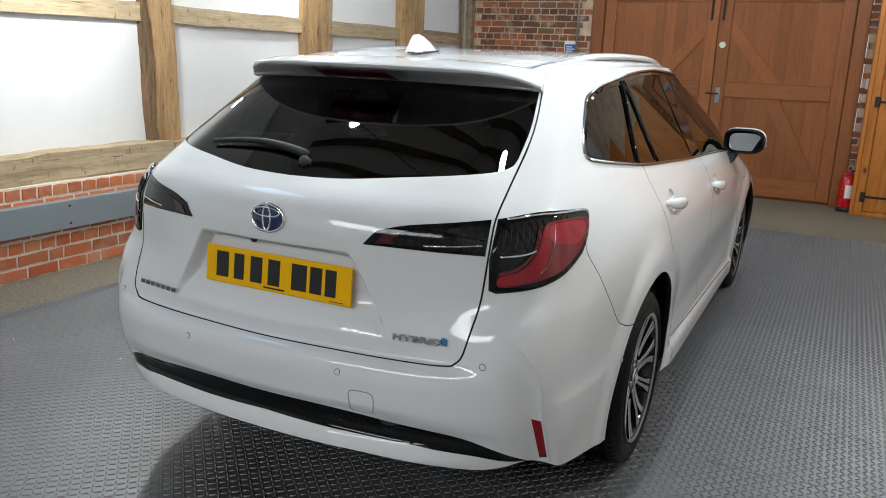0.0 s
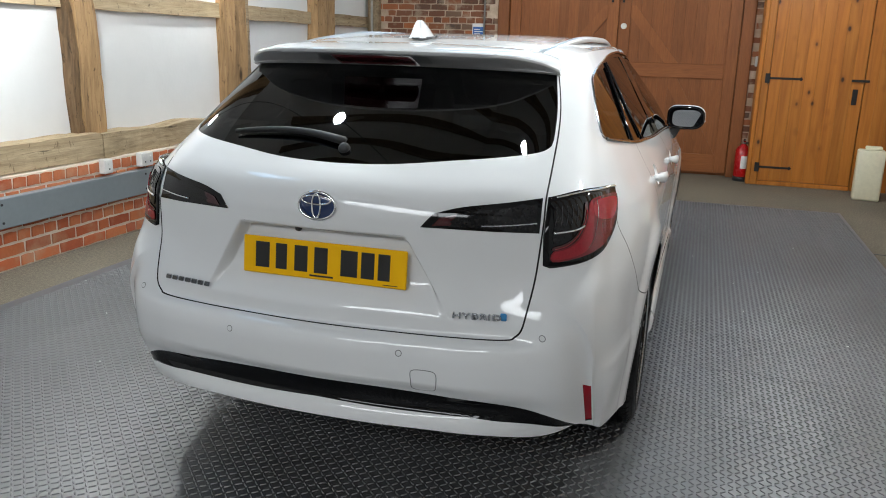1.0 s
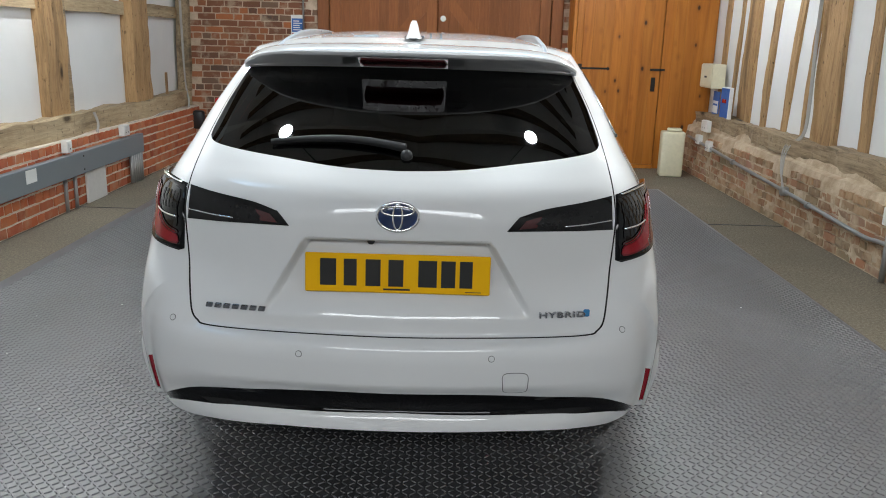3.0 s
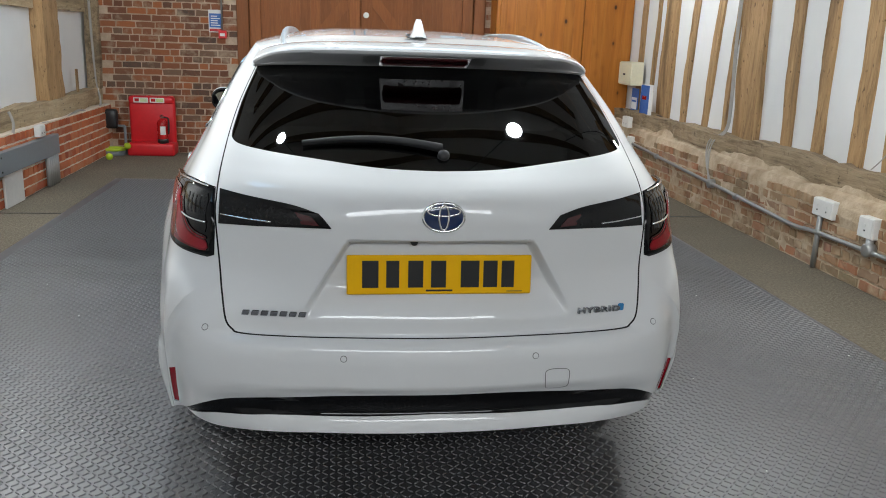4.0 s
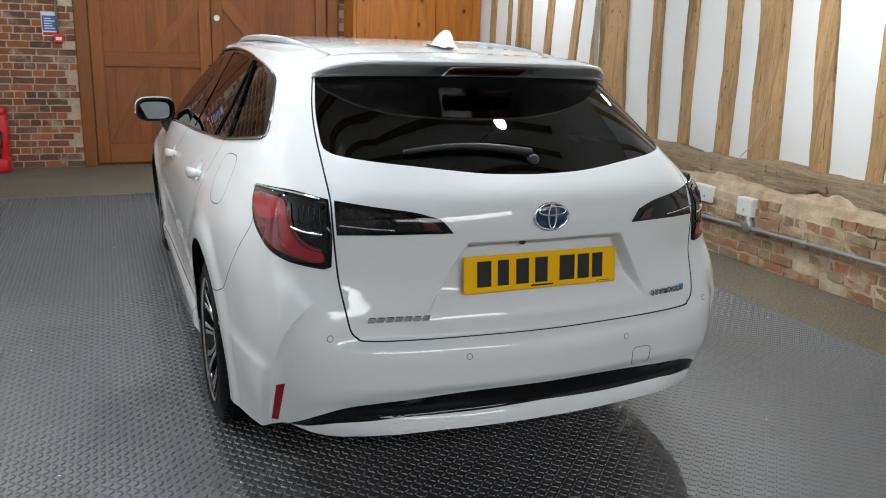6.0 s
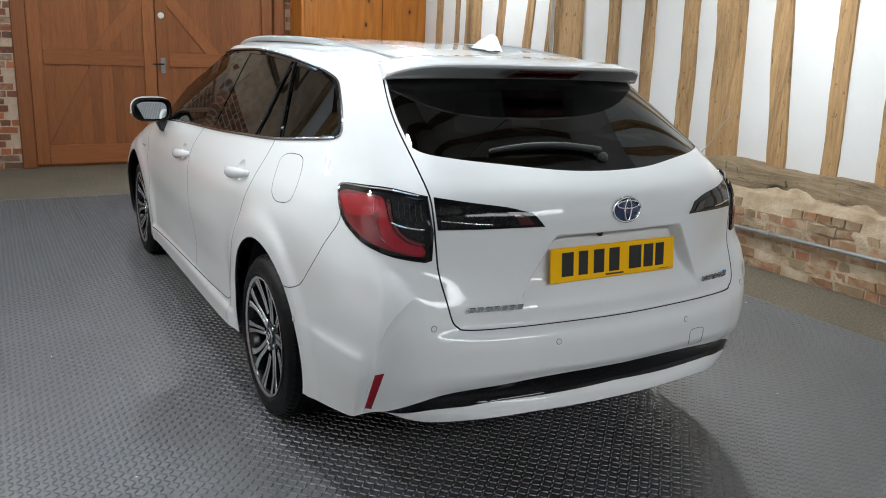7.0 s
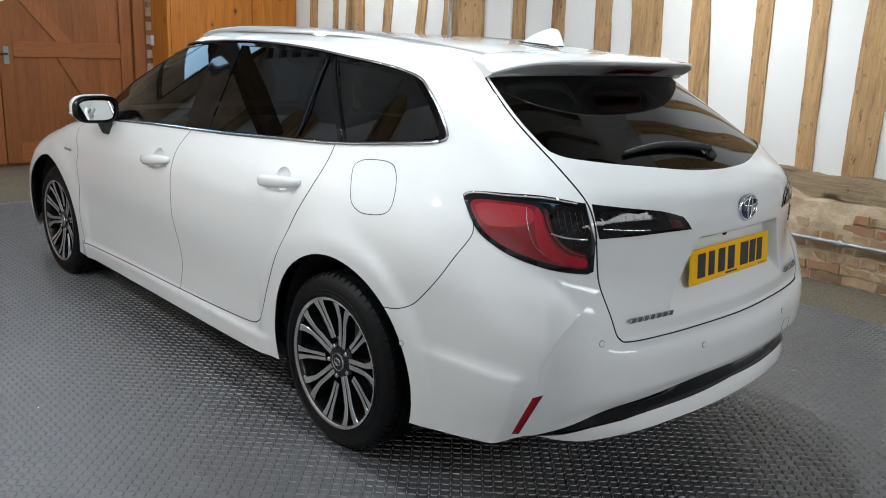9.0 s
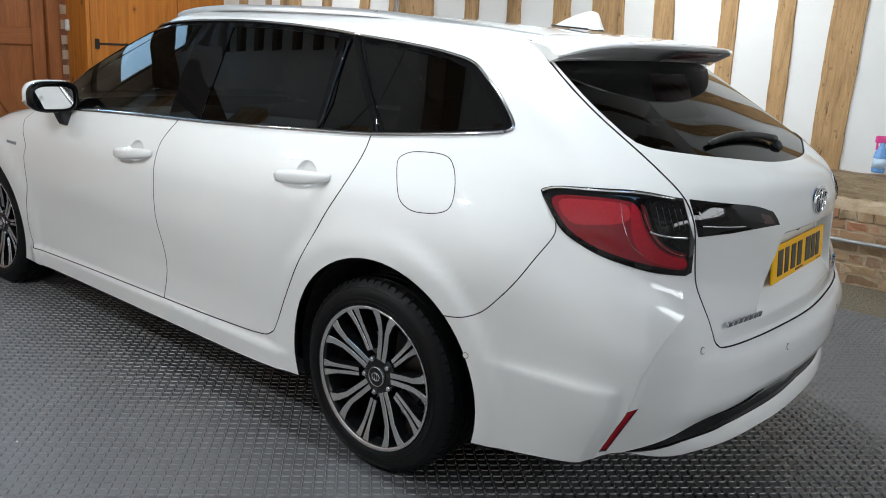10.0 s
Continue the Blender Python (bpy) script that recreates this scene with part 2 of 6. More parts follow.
ALLOY = Mat("machined_alloy", (.58, .58, .59), .27, .9).m
RING_GREY = plain("grey_seam", (.14, .14, .145), .5)
ALLOY_DARK = plain("black_alloy", (.008, .008, .009), .18, 0, bump=0, IOR=1.45)
DISC_STEEL = plain("brake_steel", (.16, .15, .14), .4, .9)
SEAT = plain("dark_seat_cloth", (.04, .04, .043), .85, scale=120, bump=.3)
CABIN = plain("cabin_plastic", (.045, .045, .048), .6)
HEADLINER = plain("grey_headliner", (.30, .30, .29), .9)
MIRROR = Mat("mirror_glass", (.9, .92, .93), .01, 1.0).m


# ---- building helpers ----
def mesh_from(bm, name, material, smooth=False):
    me = bpy.data.meshes.new(name)
    bm.to_mesh(me)
    bm.free()
    for mt in material if isinstance(material, (list, tuple)) else [material]:
        me.materials.append(mt)
    if smooth:
        me.shade_smooth()
    return me


def part(name, bm, material, parent=None, label="", smooth=False):
    """Links a bmesh as one mesh object under a thing or a part."""
    ob = new(name, mesh_from(bm, name, material, smooth))
    if parent:
        ob.parent = parent
    return tagged(ob, label)


def empty(name, label, category, m=None, group="", kind=""):
    ob = new(name)
    ob.empty_display_size = .1
    if m is not None:
        ob.matrix_basis = m
    return tagged(ob, label, category, group, kind)


def box(bm, x0, x1, y0, y1, z0, z1, bevel=0.0, seg=1):
    made = bmesh.ops.create_cube(bm, size=1)["verts"]
    bmesh.ops.scale(bm, vec=(x1 - x0, y1 - y0, z1 - z0), verts=made)
    bmesh.ops.translate(bm, vec=((x0 + x1) / 2, (y0 + y1) / 2, (z0 + z1) / 2), verts=made)
    if bevel:
        edges = list({e for v in made for e in v.link_edges})
        bmesh.ops.bevel(bm, geom=edges, offset=bevel, segments=seg, affect="EDGES", profile=.5)
    return made


def boxed(x0, x1, y0, y1, z0, z1, bevel=0.0, seg=1):
    bm = bmesh.new()
    box(bm, x0, x1, y0, y1, z0, z1, bevel, seg)
    return bm


def tube(points, r, sides=8, closed=False, bm=None):
    """A round rod along points."""
    bm = bm or bmesh.new()
    pts = [Vector(p) for p in points]
    rings, n = [], len(pts)
    up = Vector((.31, .17, .93)).normalized()
    for i, p in enumerate(pts):
        a, b = (pts[(i - 1) % n], pts[(i + 1) % n]) if closed else (pts[max(i - 1, 0)], pts[min(i + 1, n - 1)])
        t = (b - a).normalized()
        side = t.cross(up).normalized()
        over = side.cross(t)
        rings.append([bm.verts.new(p + r * (math.cos(k) * side + math.sin(k) * over)) for k in np.arange(sides) * 2 * math.pi / sides])
    for i in range(n if closed else n - 1):
        a, b = rings[i], rings[(i + 1) % n]
        for k in range(sides):
            bm.faces.new((a[k], a[(k + 1) % sides], b[(k + 1) % sides], b[k]))
    if not closed:
        bm.faces.new(rings[0][::-1])
        bm.faces.new(rings[-1])
    return bm


def lathe(profile, m=Matrix(), sides=24, bm=None):
    """Turns a profile of (radius, height) round z."""
    bm = bm or bmesh.new()
    rings = []
    for r, h in profile:
        rings.append([bm.verts.new(m @ Vector((r * math.cos(a), r * math.sin(a), h))) for a in np.arange(sides) * 2 * math.pi / sides])
    for a, b in zip(rings, rings[1:]):
        for k in range(sides):
            bm.faces.new((a[k], a[(k + 1) % sides], b[(k + 1) % sides], b[k]))
    bm.faces.new(rings[0][::-1])
    bm.faces.new(rings[-1])
    return bm


def beam(x0, x1, y0, y1, z0, z1, along, wob=.012, seed=0, cell=.07, lean=0.0):
    """A hewn, uneven timber."""
    bm = boxed(x0, x1, y0, y1, z0, z1)
    size = (x1 - x0, y1 - y0, z1 - z0)
    for axis in range(3):
        n = max(2, int(size[axis] / (cell if axis == along else .06)))
        edges = [e for e in bm.edges if abs((e.verts[0].co - e.verts[1].co)[axis]) > .5 * size[axis]]
        bmesh.ops.subdivide_edges(bm, edges=edges, cuts=min(n, 60), use_grid_fill=True)
    for v in bm.verts:
        p = v.co.copy()
        q = Vector((p.x * 2.2 + seed * 7.1, p.y * 2.2, p.z * 2.2 + seed * 3.3))
        f = Vector((p.x * 11, p.y * 11 + seed, p.z * 11))
        v.co += wob * 2.0 * noise.noise_vector(q) + wob * .6 * noise.noise_vector(f)
        v.co.y += lean * (p.z - z0) * (along == 2)
    return bm


def sharpen(ob, degrees):
    """Keeps the edges of a smooth mesh crisp where it turns by more than so many degrees."""
    bm = bmesh.new()
    bm.from_mesh(ob.data)
    for e in bm.edges:
        if e.calc_face_angle(0) > radians(degrees):
            e.smooth = False
    bm.to_mesh(ob.data)
    bm.free()


# ---- the setting ----
WX_L, WX_R, Y_END, Y_BACK, H = -3.12, 3.20, 6.75, -7.0, 3.9
floor = tagged(part("floor", boxed(-3.6, 3.6, Y_BACK - .3, Y_END + .5, -.2, 0), CARPET), "dark brown flecked carpet round the rubber mat", "floor", kind="structure")
wall_west = tagged(part("wall_west", boxed(WX_L - .25, WX_L, Y_BACK, Y_END + .3, 0, H), PLASTER), "white limewashed plaster wall between old timbers", "wall", kind="structure")
wall_east = tagged(part("wall_east", boxed(WX_R, WX_R + .25, Y_BACK, Y_END + .3, 0, H), PLASTER), "white limewashed plaster wall between close oak studs", "wall", kind="structure")
# the south wall's white is chosen to throw light onto tail and flank
wall_south = tagged(part("wall_south", boxed(-3.5, 3.5, Y_BACK - .25, Y_BACK, 0, 6.5), PLASTER), "unseen gable wall behind the camera, made white to bounce light", "wall", kind="structure")

# end wall with the brown doors' opening
DX0, DX1, DTOP = -1.44, 1.48, 2.5
bm = bmesh.new()
box(bm, -3.4, DX0, Y_END, Y_END + .3, 0, 6.5)
box(bm, DX1, 3.5, Y_END, Y_END + .3, 0, 6.5)
box(bm, DX0, DX1, Y_END, Y_END + .3, DTOP, 6.5)
wall_north = tagged(part("wall_north", bm, MORTAR_OLD), "old soot-stained brick end wall beside the brown doors", "wall", kind="structure")

# pitched roof over the room
bm = bmesh.new()
for s in (-1, 1):
    a = [bm.verts.new(Vector(p)) for p in ((s * 3.45, Y_BACK - .3, H - .06), (s * 3.45, Y_END + .4, H - .06), (0, Y_END + .4, 5.4), (0, Y_BACK - .3, 5.4))]
    b = [bm.verts.new(v.co + Vector((0, 0, .12))) for v in a]
    quads = [a, b] + [[a[i], a[(i + 1) % 4], b[(i + 1) % 4], b[i]] for i in range(4)]
    for q in quads:
        bm.faces.new(q)
bmesh.ops.recalc_face_normals(bm, faces=bm.faces)
ceiling = tagged(part("ceiling", bm, BOARD), "pitched barn roof of white boarding", "ceiling", kind="structure")


# ---- timber frame ----
def timber_part(name, owner, args, material, label, seed, **more):
    return tagged(part(name, beam(*args, seed=seed, **more), material, owner, smooth=False), label)


frame_w = empty("timber_frame_west", "old oak posts, rail and sill of the west wall", "timber frame", kind="structure")
timber_part("post", frame_w, (-3.16, -3.02, 1.55, 1.745, .72, H), OAK, "", 0, along=2, lean=-.045, wob=.009)
timber_part("post_wane", frame_w, (-3.16, -3.045, 1.495, 1.56, .72, H), BARK, "dark bark-edged side of the post", 3, along=2, lean=-.045, wob=.018)
timber_part("post", frame_w, (-3.16, -3.00, 5.05, 5.50, .72, H), OAK, "", 1, along=2)
timber_part("post", frame_w, (-3.16, -3.03, 3.325, 3.67, .72, H), OAK, "", 7, along=2, wob=.010)
# the same post's shadowed right part, its shade given by darker oak
timber_part("post", frame_w, (-3.16, -3.06, 3.675, 3.775, .72, H), OAK_DARK, "", 9, along=2, wob=.010)
for k, (y0, y1) in enumerate(((-1.2, 1.475), (1.69, 3.34), (3.765, 5.06), (5.49, Y_END - .02))):
    timber_part("rail", frame_w, (-3.16, -3.075, y0, y1, 1.575, 1.70), OAK_RAIL, "", 20 + k, along=1, wob=.006)
for k, (y0, y1) in enumerate(((-1.2, 1.60), (1.61, 4.05), (4.06, Y_END - .03))):
    timber_part("sill_beam", frame_w, (-3.16, -2.945 - .012 * k, y0, y1, .565, .735), OAK_RAIL, "", 30 + k, along=1)
timber_part("corner_post", frame_w, (-3.1, -2.96, 6.62, 6.745, .74, H), OAK_DARK, "", 40, along=2)

frame_e = empty("timber_frame_east", "close-set oak studs over a weathered sill beam", "timber frame", kind="structure")
STUDS = [(5.93, 6.10, -.02), (5.55, 5.67, -.04), (5.02, 5.36, 0), (4.62, 4.78, -.06), (4.12, 4.27, -.09), (3.75, 3.85, -.05), (3.15, 3.60, .07), (2.66, 2.84, .05),
         (2.25, 2.41, .02), (1.77, 1.96, .02), (1.28, 1.58, .045), (.84, 1.02, .09), (.43, .58, .02), (.04, .19, .03), (-.36, -.13, 0), (-.80, -.64, 0), (-1.28, -1.10, 0)]
for k, (y0, y1, lean) in enumerate(STUDS):
    wide = y1 - y0 > .3
    timber_part("stud", frame_e, (3.165 if wide else 3.18, 3.26, y0 + .03, y1, .68, H), OAK, "", 50 + k, along=2, wob=.008, lean=lean)
for k, (y0, y1) in enumerate(((-1.6, 1.9), (1.91, 6.3))):
    timber_part("sill_beam", frame_e, (3.02, 3.26, y0, y1, .56, .70), OAK_DARK, "", 80 + k, along=1, wob=.022)


# ---- brown double doors in their frame ----
door_1 = empty("door_1", "closed pair of brown stained ledged and braced barn doors", "double door", kind="structure")
part("frame_post", boxed(DX0 + .004, DX0 + .14, Y_END - .02, Y_END + .2, 0, DTOP, .006), BROWN, door_1)
part("frame_post", boxed(DX1 - .14, DX1 - .004, Y_END - .02, Y_END + .2, 0, DTOP, .006), BROWN, door_1)
part("frame_head", boxed(DX0 + .14, DX1 - .14, Y_END - .02, Y_END + .2, DTOP - .15, DTOP - .004, .006), BROWN_RAIL, door_1)
YD = Y_END + .06


def leaf(x0, x1, hinge):
    ob = new("door_leaf")
    ob.parent = door_1
    n = 11
    w = (x1 - x0) / n
    for k in range(n):
        part("board", boxed(x0 + k * w + .0002, x0 + (k + 1) * w - .0002, YD, YD + .025, .03, DTOP - .16, .0014), BROWN, ob)
    f = YD - .028
    for a, b in ((x0, x0 + .13), (x1 - .13, x1)):
        part("stile", boxed(a, b, f, YD + .004, .03, DTOP - .16, .004), BROWN, ob)
    for z0, z1 in ((.03, .24), (1.10, 1.26), (2.12, 2.33)):
        part("rail", boxed(x0 + .132, x1 - .132, f + .002, YD + .004, z0, z1, .004), BROWN_RAIL, ob)
    low, high = (x0 + .14, -.70, -.176), (x1 - .14, .70, .176)
    p0, p1, p2 = low if hinge > 0 else high
    for (ax, az), (bx, bz) in (((p0, .24), (p1, 1.10)), ((p1, 1.26), (p2, 1.89))):
        a, b = Vector((ax, f, az)), Vector((bx, f, bz))
        s = .13 if bx > ax else -.13
        bm = bmesh.new()
        v = [bm.verts.new((x, y, z)) for y in (f + .005, YD + .003) for x, z in ((ax, az), (ax + s * 1.2, az), (bx + s * 1.2, bz), (bx, bz))]
        for q in ((0, 1, 2, 3), (4, 5, 6, 7), (0, 1, 5, 4), (1, 2, 6, 5), (2, 3, 7, 6), (3, 0, 4, 7)):
            bm.faces.new([v[i] for i in q])
        bmesh.ops.recalc_face_normals(bm, faces=bm.faces)
        part("brace", bm, BROWN, ob)
    return ob


leaf(DX0 + .145, -.014, 1)
leaf_r = leaf(-.006, DX1 - .145, -1)
# unseen sheets added behind the leaves to stop daylight except at the middle gap
for x0, x1, z0, z1 in ((DX0 + .14, .006, 0, DTOP - .15), (.030, DX1 - .14, 0, DTOP - .15), (.006, .030, 0, .95)):
    part("backing", boxed(x0, x1, YD + .026, YD + .05, z0, z1), BROWN, door_1)
glow = bpy.data.materials.new("daylight")
glow.use_nodes = True
glow.node_tree.nodes["Principled BSDF"].inputs["Emission Color"].default_value = (.85, .93, 1, 1)
glow.node_tree.nodes["Principled BSDF"].inputs["Emission Strength"].default_value = 2.5
tagged(part("backdrop", boxed(-2.5, 4.5, 10.0, 10.05, .5, 4.5), glow), "pale daylight outside the barn doors", "backdrop", kind="structure")
part("lock_disc", lathe([(.034, 0), (.034, .012), (.02, .016)], pose(.055, YD - .03, 1.66, 90), 20), WHITE_PLASTIC, leaf_r, "pale round escutcheon")
part("door_handle", tube([(.06, YD - .03, 1.13), (.06, YD - .075, 1.13), (-.06, YD - .085, 1.13)], .009, 8), BLACK_IRON, leaf_r, "black lever handle")
part("handle_plate", boxed(.035, .085, YD - .034, YD - .029, 1.03, 1.20, .003), STEEL_GREY, leaf_r)
for x in (-.09, .035):
    part("bolt", tube([(x, YD - .045, 1.92), (x, YD - .045, 2.20)], .013, 8), BLACK_IRON, door_1, "black iron bolt")
for x in (-1.02, .95):
    part("closer", boxed(x, x + .30, YD - .09, YD - .03, 2.145, 2.205, .006), STEEL_GREY, door_1, "grey door closer")

# ---- knotty pine door and boarding ----
YP = 6.37
door_2 = empty("door_2", "closed knotty pine plank door with black strap hinges", "door", kind="structure")
part("jamb", boxed(1.585, 1.66, YP - .03, YP + .12, 0, 2.4, .005), PINE, door_2)
part("threshold", boxed(1.66, 2.585, YP - .02, YP + .06, 0, .045, .004), PINE, door_2)
xs = np.linspace(1.665, 2.58, 9)
for a, b in zip(xs, xs[1:]):
    part("board", boxed(a + .0004, b - .0004, YP, YP + .03, .05, 2.35, .0016), PINE, door_2)
for z in (1.145, .195):
    strap = part("strap_hinge", boxed(1.67, 1.97, YP - .009, YP - .001, z - .011, z + .011, .002), BLACK_IRON, door_2, "black iron strap hinge")
    part("hinge_end", lathe([(.022, 0), (.022, .008)], pose(1.975, YP - .001, z, 90), 4), BLACK_IRON, strap)
    part("hinge_plate", boxed(1.62, 1.668, YP - .04, YP - .031, z - .05, z + .05, .003), BLACK_IRON, strap)
part("latch", boxed(2.46, 2.63, YP - .03, YP - .012, 1.135, 1.160, .003), BLACK_IRON, door_2, "black iron latch bar")
part("latch_plate", boxed(2.485, 2.535, YP - .010, YP - .001, .90, 1.06, .003), BLACK_IRON, door_2)
boarding = tagged(part("boarding", boxed(2.59, 3.22, YP + .03, YP + .06, 0, 2.6), PINE), "knotty pine boarding beside the plank door", "boarding", kind="structure")
xs = np.linspace(2.592, 3.19, 6)
for a, b in zip(xs, xs[1:]):
    part("board", boxed(a + .0004, b - .0004, YP + .002, YP + .029, 0, 2.6, .0016), PINE, boarding)
tagged(part("boarding_return", boxed(1.545, 1.584, YP - .02, Y_END - .002, 0, 2.6, .004), PINE), "pine side board of the door casing", "boarding", kind="structure")


# ---- loose and fixed things ----
def socket(at, turn_deg, w=.09, h=.09, d=.045, label="white plastic socket box on the wall", holes=2):
    ob = empty("socket", label, "socket", pose(*at, 0, 0, turn_deg))
    part("box", boxed(-w / 2, w / 2, -d, 0, -h / 2, h / 2, .006, 2), WHITE_PLASTIC, ob, smooth=False)
    part("face_plate", boxed(-w / 2 + .004, w / 2 - .004, -d - .006, -d, -h / 2 + .004, h / 2 - .004, .003), WHITE_PLASTIC, ob)
    for k in range(holes):
        x = (k - (holes - 1) / 2) * w * .45
        part("switch", boxed(x - .008, x + .008, -d - .010, -d - .005, .005, .025, .002), WHITE_PLASTIC, ob)
        part("slot", boxed(x - .006, x + .006, -d - .0075, -d - .0055, -.022, -.012), BLACK_PLASTIC, ob)
    return ob


def fire_extinguisher(at, h=.42, r=.075, turn_deg=0):
    ob = empty("fire_extinguisher", "red fire extinguisher with a black hose and white label", "fire extinguisher", pose(*at, 0, 0, turn_deg))
    part("cylinder", lathe([(r * .9, 0), (r, .015), (r, h * .78), (r * .8, h * .87), (r * .35, h * .93), (r * .3, h * .96)], Matrix(), 28), RED_PAINT, ob, smooth=True)
    part("foot_ring", lathe([(r * 1.04, 0), (r * 1.04, .05), (r * .98, .052)], Matrix(), 28), BLACK_PLASTIC, ob, smooth=True)
    part("valve", lathe([(.018, h * .95), (.020, h * 1.02), (.012, h * 1.04)], Matrix(), 14), CHROME_DULL, ob, smooth=True)
    part("lever", boxed(-.012, .012, -.09, .03, h * 1.03, h * 1.05, .003), RED_PAINT, ob)
    part("lever", boxed(-.010, .010, -.08, .03, h * 1.07, h * 1.085, .003), BLACK_PLASTIC, ob)
    part("hose", tube(spline_points([(.02, 0, h * .99), (r * 1.1, 0, h * .95), (r * 1.25, 0, h * .7), (r * 1.15, -.01, h * .35)]), .010, 8), BLACK_PLASTIC, ob, smooth=True)
    bm = bmesh.new()
    rows = [[bm.verts.new(((r + .0015) * math.sin(a), -(r + .0015) * math.cos(a), z)) for z in (h * .34, h * .66)] for a in np.linspace(-.25, .8, 10)]
    for a, b in zip(rows, rows[1:]):
        bm.faces.new((a[0], b[0], b[1], a[1]))
    part("label", bm, PAPER, ob, "white paper label")
    return ob


def spline_points(rows, n=6):
    p = [Vector(r) for r in rows]
    out = []
    for i in range(len(p) - 1):
        a, b, c, d = p[max(i - 1, 0)], p[i], p[i + 1], p[min(i + 2, len(p) - 1)]
        for k in range(n):
            s = k / n
            out.append(.5 * (2 * b + (c - a) * s + (2 * a - 5 * b + 4 * c - d) * s**2 + (3 * b - a - 3 * c + d) * s**3))
    return out + [p[-1]]


CHROME_DULL = plain("dull_chrome", (.5, .5, .5), .35, .9)
fire_extinguisher((1.50, 6.55, 0), .43, .082)

# red extinguisher stand with one extinguisher
stand = empty("extinguisher_stand", "red moulded plastic fire extinguisher stand against the brick wall", "stand", pose(-2.41, 6.58, 0))
bm = boxed(-.255, .255, .02, .12, .04, .66, .03, 3)
part("back_panel", bm, RED_PLASTIC, stand, smooth=True)
bm = boxed(-.262, .262, -.15, .125, 0, .15, .03, 3)
part("base", bm, RED_PLASTIC, stand, smooth=True)
bm = boxed(-.255, .255, .0, .12, .58, .672, .035, 3)
part("head_panel", bm, RED_PLASTIC, stand, smooth=True)
for x0, x1 in ((-.19, -.03), (-.01, .15)):
    sign = part("label", boxed(x0, x1, -.006, -.001, .597, .655), PAPER, stand, "pale green and white instruction label")
    part("bar", boxed(x0 + .012, x0 + .06, -.008, -.0062, .61, .645), RED_PAINT, sign)
    for z in (.612, .624, .636):
        part("bar", boxed(x0 + .072, x1 - .012, -.008, -.0062, z, z + .006), LIME, sign)
fire_extinguisher((-2.28, 6.50, .145), .30, .058)

# wall signs and call point
sign = tagged(part("notice", boxed(-1.752, -1.598, Y_END - .016, Y_END - .010, 1.405, 1.655, .001), PAPER), "blue and white fire notice on the brick wall", "sign")
part("blue_field", boxed(-1.742, -1.608, Y_END - .019, Y_END - .0165, 1.46, 1.615), BLUE_SIGN, sign)
part("red_field", boxed(-1.742, -1.608, Y_END - .019, Y_END - .0165, 1.415, 1.445), RED_PAINT, sign)
for z in (1.58, 1.555, 1.53, 1.505, 1.48):
    part("text_bar", boxed(-1.725, -1.64 + .02 * math.sin(z * 90), Y_END - .021, Y_END - .0192, z, z + .010), PAPER, sign)
call = empty("call_point", "small red fire alarm call point", "alarm", pose(-1.595, Y_END - .012, 1.385))
part("box", boxed(-.045, .045, -.05, 0, -.045, .045, .006, 2), RED_PLASTIC, call)
part("face", boxed(-.028, .028, -.054, -.0505, -.02, .012), PAPER, call)
tagged(part("conduit", tube([(-1.60, Y_END - .03, 1.43), (-1.60, Y_END - .03, 2.6)], .011, 8), GALV, smooth=True), "thin grey conduit up the brick wall", "conduit")
tagged(part("conduit", tube([(1.60, Y_END - .03, 1.36), (1.60, Y_END - .03, 2.6)], .011, 8), GALV, smooth=True), "thin grey conduit on the brick pier", "conduit")
socket((1.565, Y_END - .012, 1.31), 0, .09, .11, .045, "white switch on the brick pier", 1)

# white storage heater-like box and what stands in the corner
bin_ = empty("white_container", "tall off-white plastic container on the carpet", "container", pose(2.66, 5.86, 0, 0, 0, -6))
bm = boxed(-.125, .125, -.09, .09, 0, .50, .02, 3)
part("body", bm, CREAM, bin_, smooth=True)
part("cap", boxed(-.06, .09, -.05, .06, .50, .535, .012, 2), CREAM, bin_, smooth=True)

fuse = empty("fuse_box", "cream fuse box fixed to the east wall studs", "fuse box", pose(3.12, 5.98, 1.11, 0, 0, -90))
part("case", boxed(-.20, .20, -.115, .03, -.13, .13, .008, 2), CREAM, fuse)
part("cover", boxed(-.19, .19, -.125, -.1155, -.12, .12, .004), CREAM, fuse)
part("catch", boxed(-.02, .03, -.135, -.1255, -.02, .0), BLACK_PLASTIC, fuse)
card = tagged(part("notice_card", boxed(3.085, 3.092, 5.72, 5.92, .70, .95), BLUE_SIGN), "blue and white notice card below the fuse box", "notice")
part("white_field", boxed(3.080, 3.0845, 5.74, 5.90, .72, .85), PAPER, card)
part("text_bar", boxed(3.077, 3.0796, 5.75, 5.88, .80, .82), BLUE_SIGN, card)
folder = tagged(part("folder", boxed(3.02, 3.06, 5.22, 5.46, .70, 1.02, .003), PAPER), "white card folder standing on the sill beam", "folder")
part("folder_edge", boxed(3.012, 3.0196, 5.23, 5.45, .71, 1.01), BLUE_SIGN, folder)
part("text_bar", boxed(3.008, 3.0116, 5.28, 5.40, .86, .90), RED_PAINT, folder)
socket((2.94, 5.52, .60), -90, .18, .12, .05, "tilted white double socket box on the plinth", 2)
socket((2.95, 5.75, .43), -90, .10, .10, .05)
socket((2.95, 5.38, .40), -90, .12, .11, .05)
socket((2.97, 1.74, .42), -90, .22, .12, .06, "white double socket on the brick plinth", 2)
socket((2.96, 1.27, .40), -90, .14, .13, .06, "white socket on the brick plinth", 1)

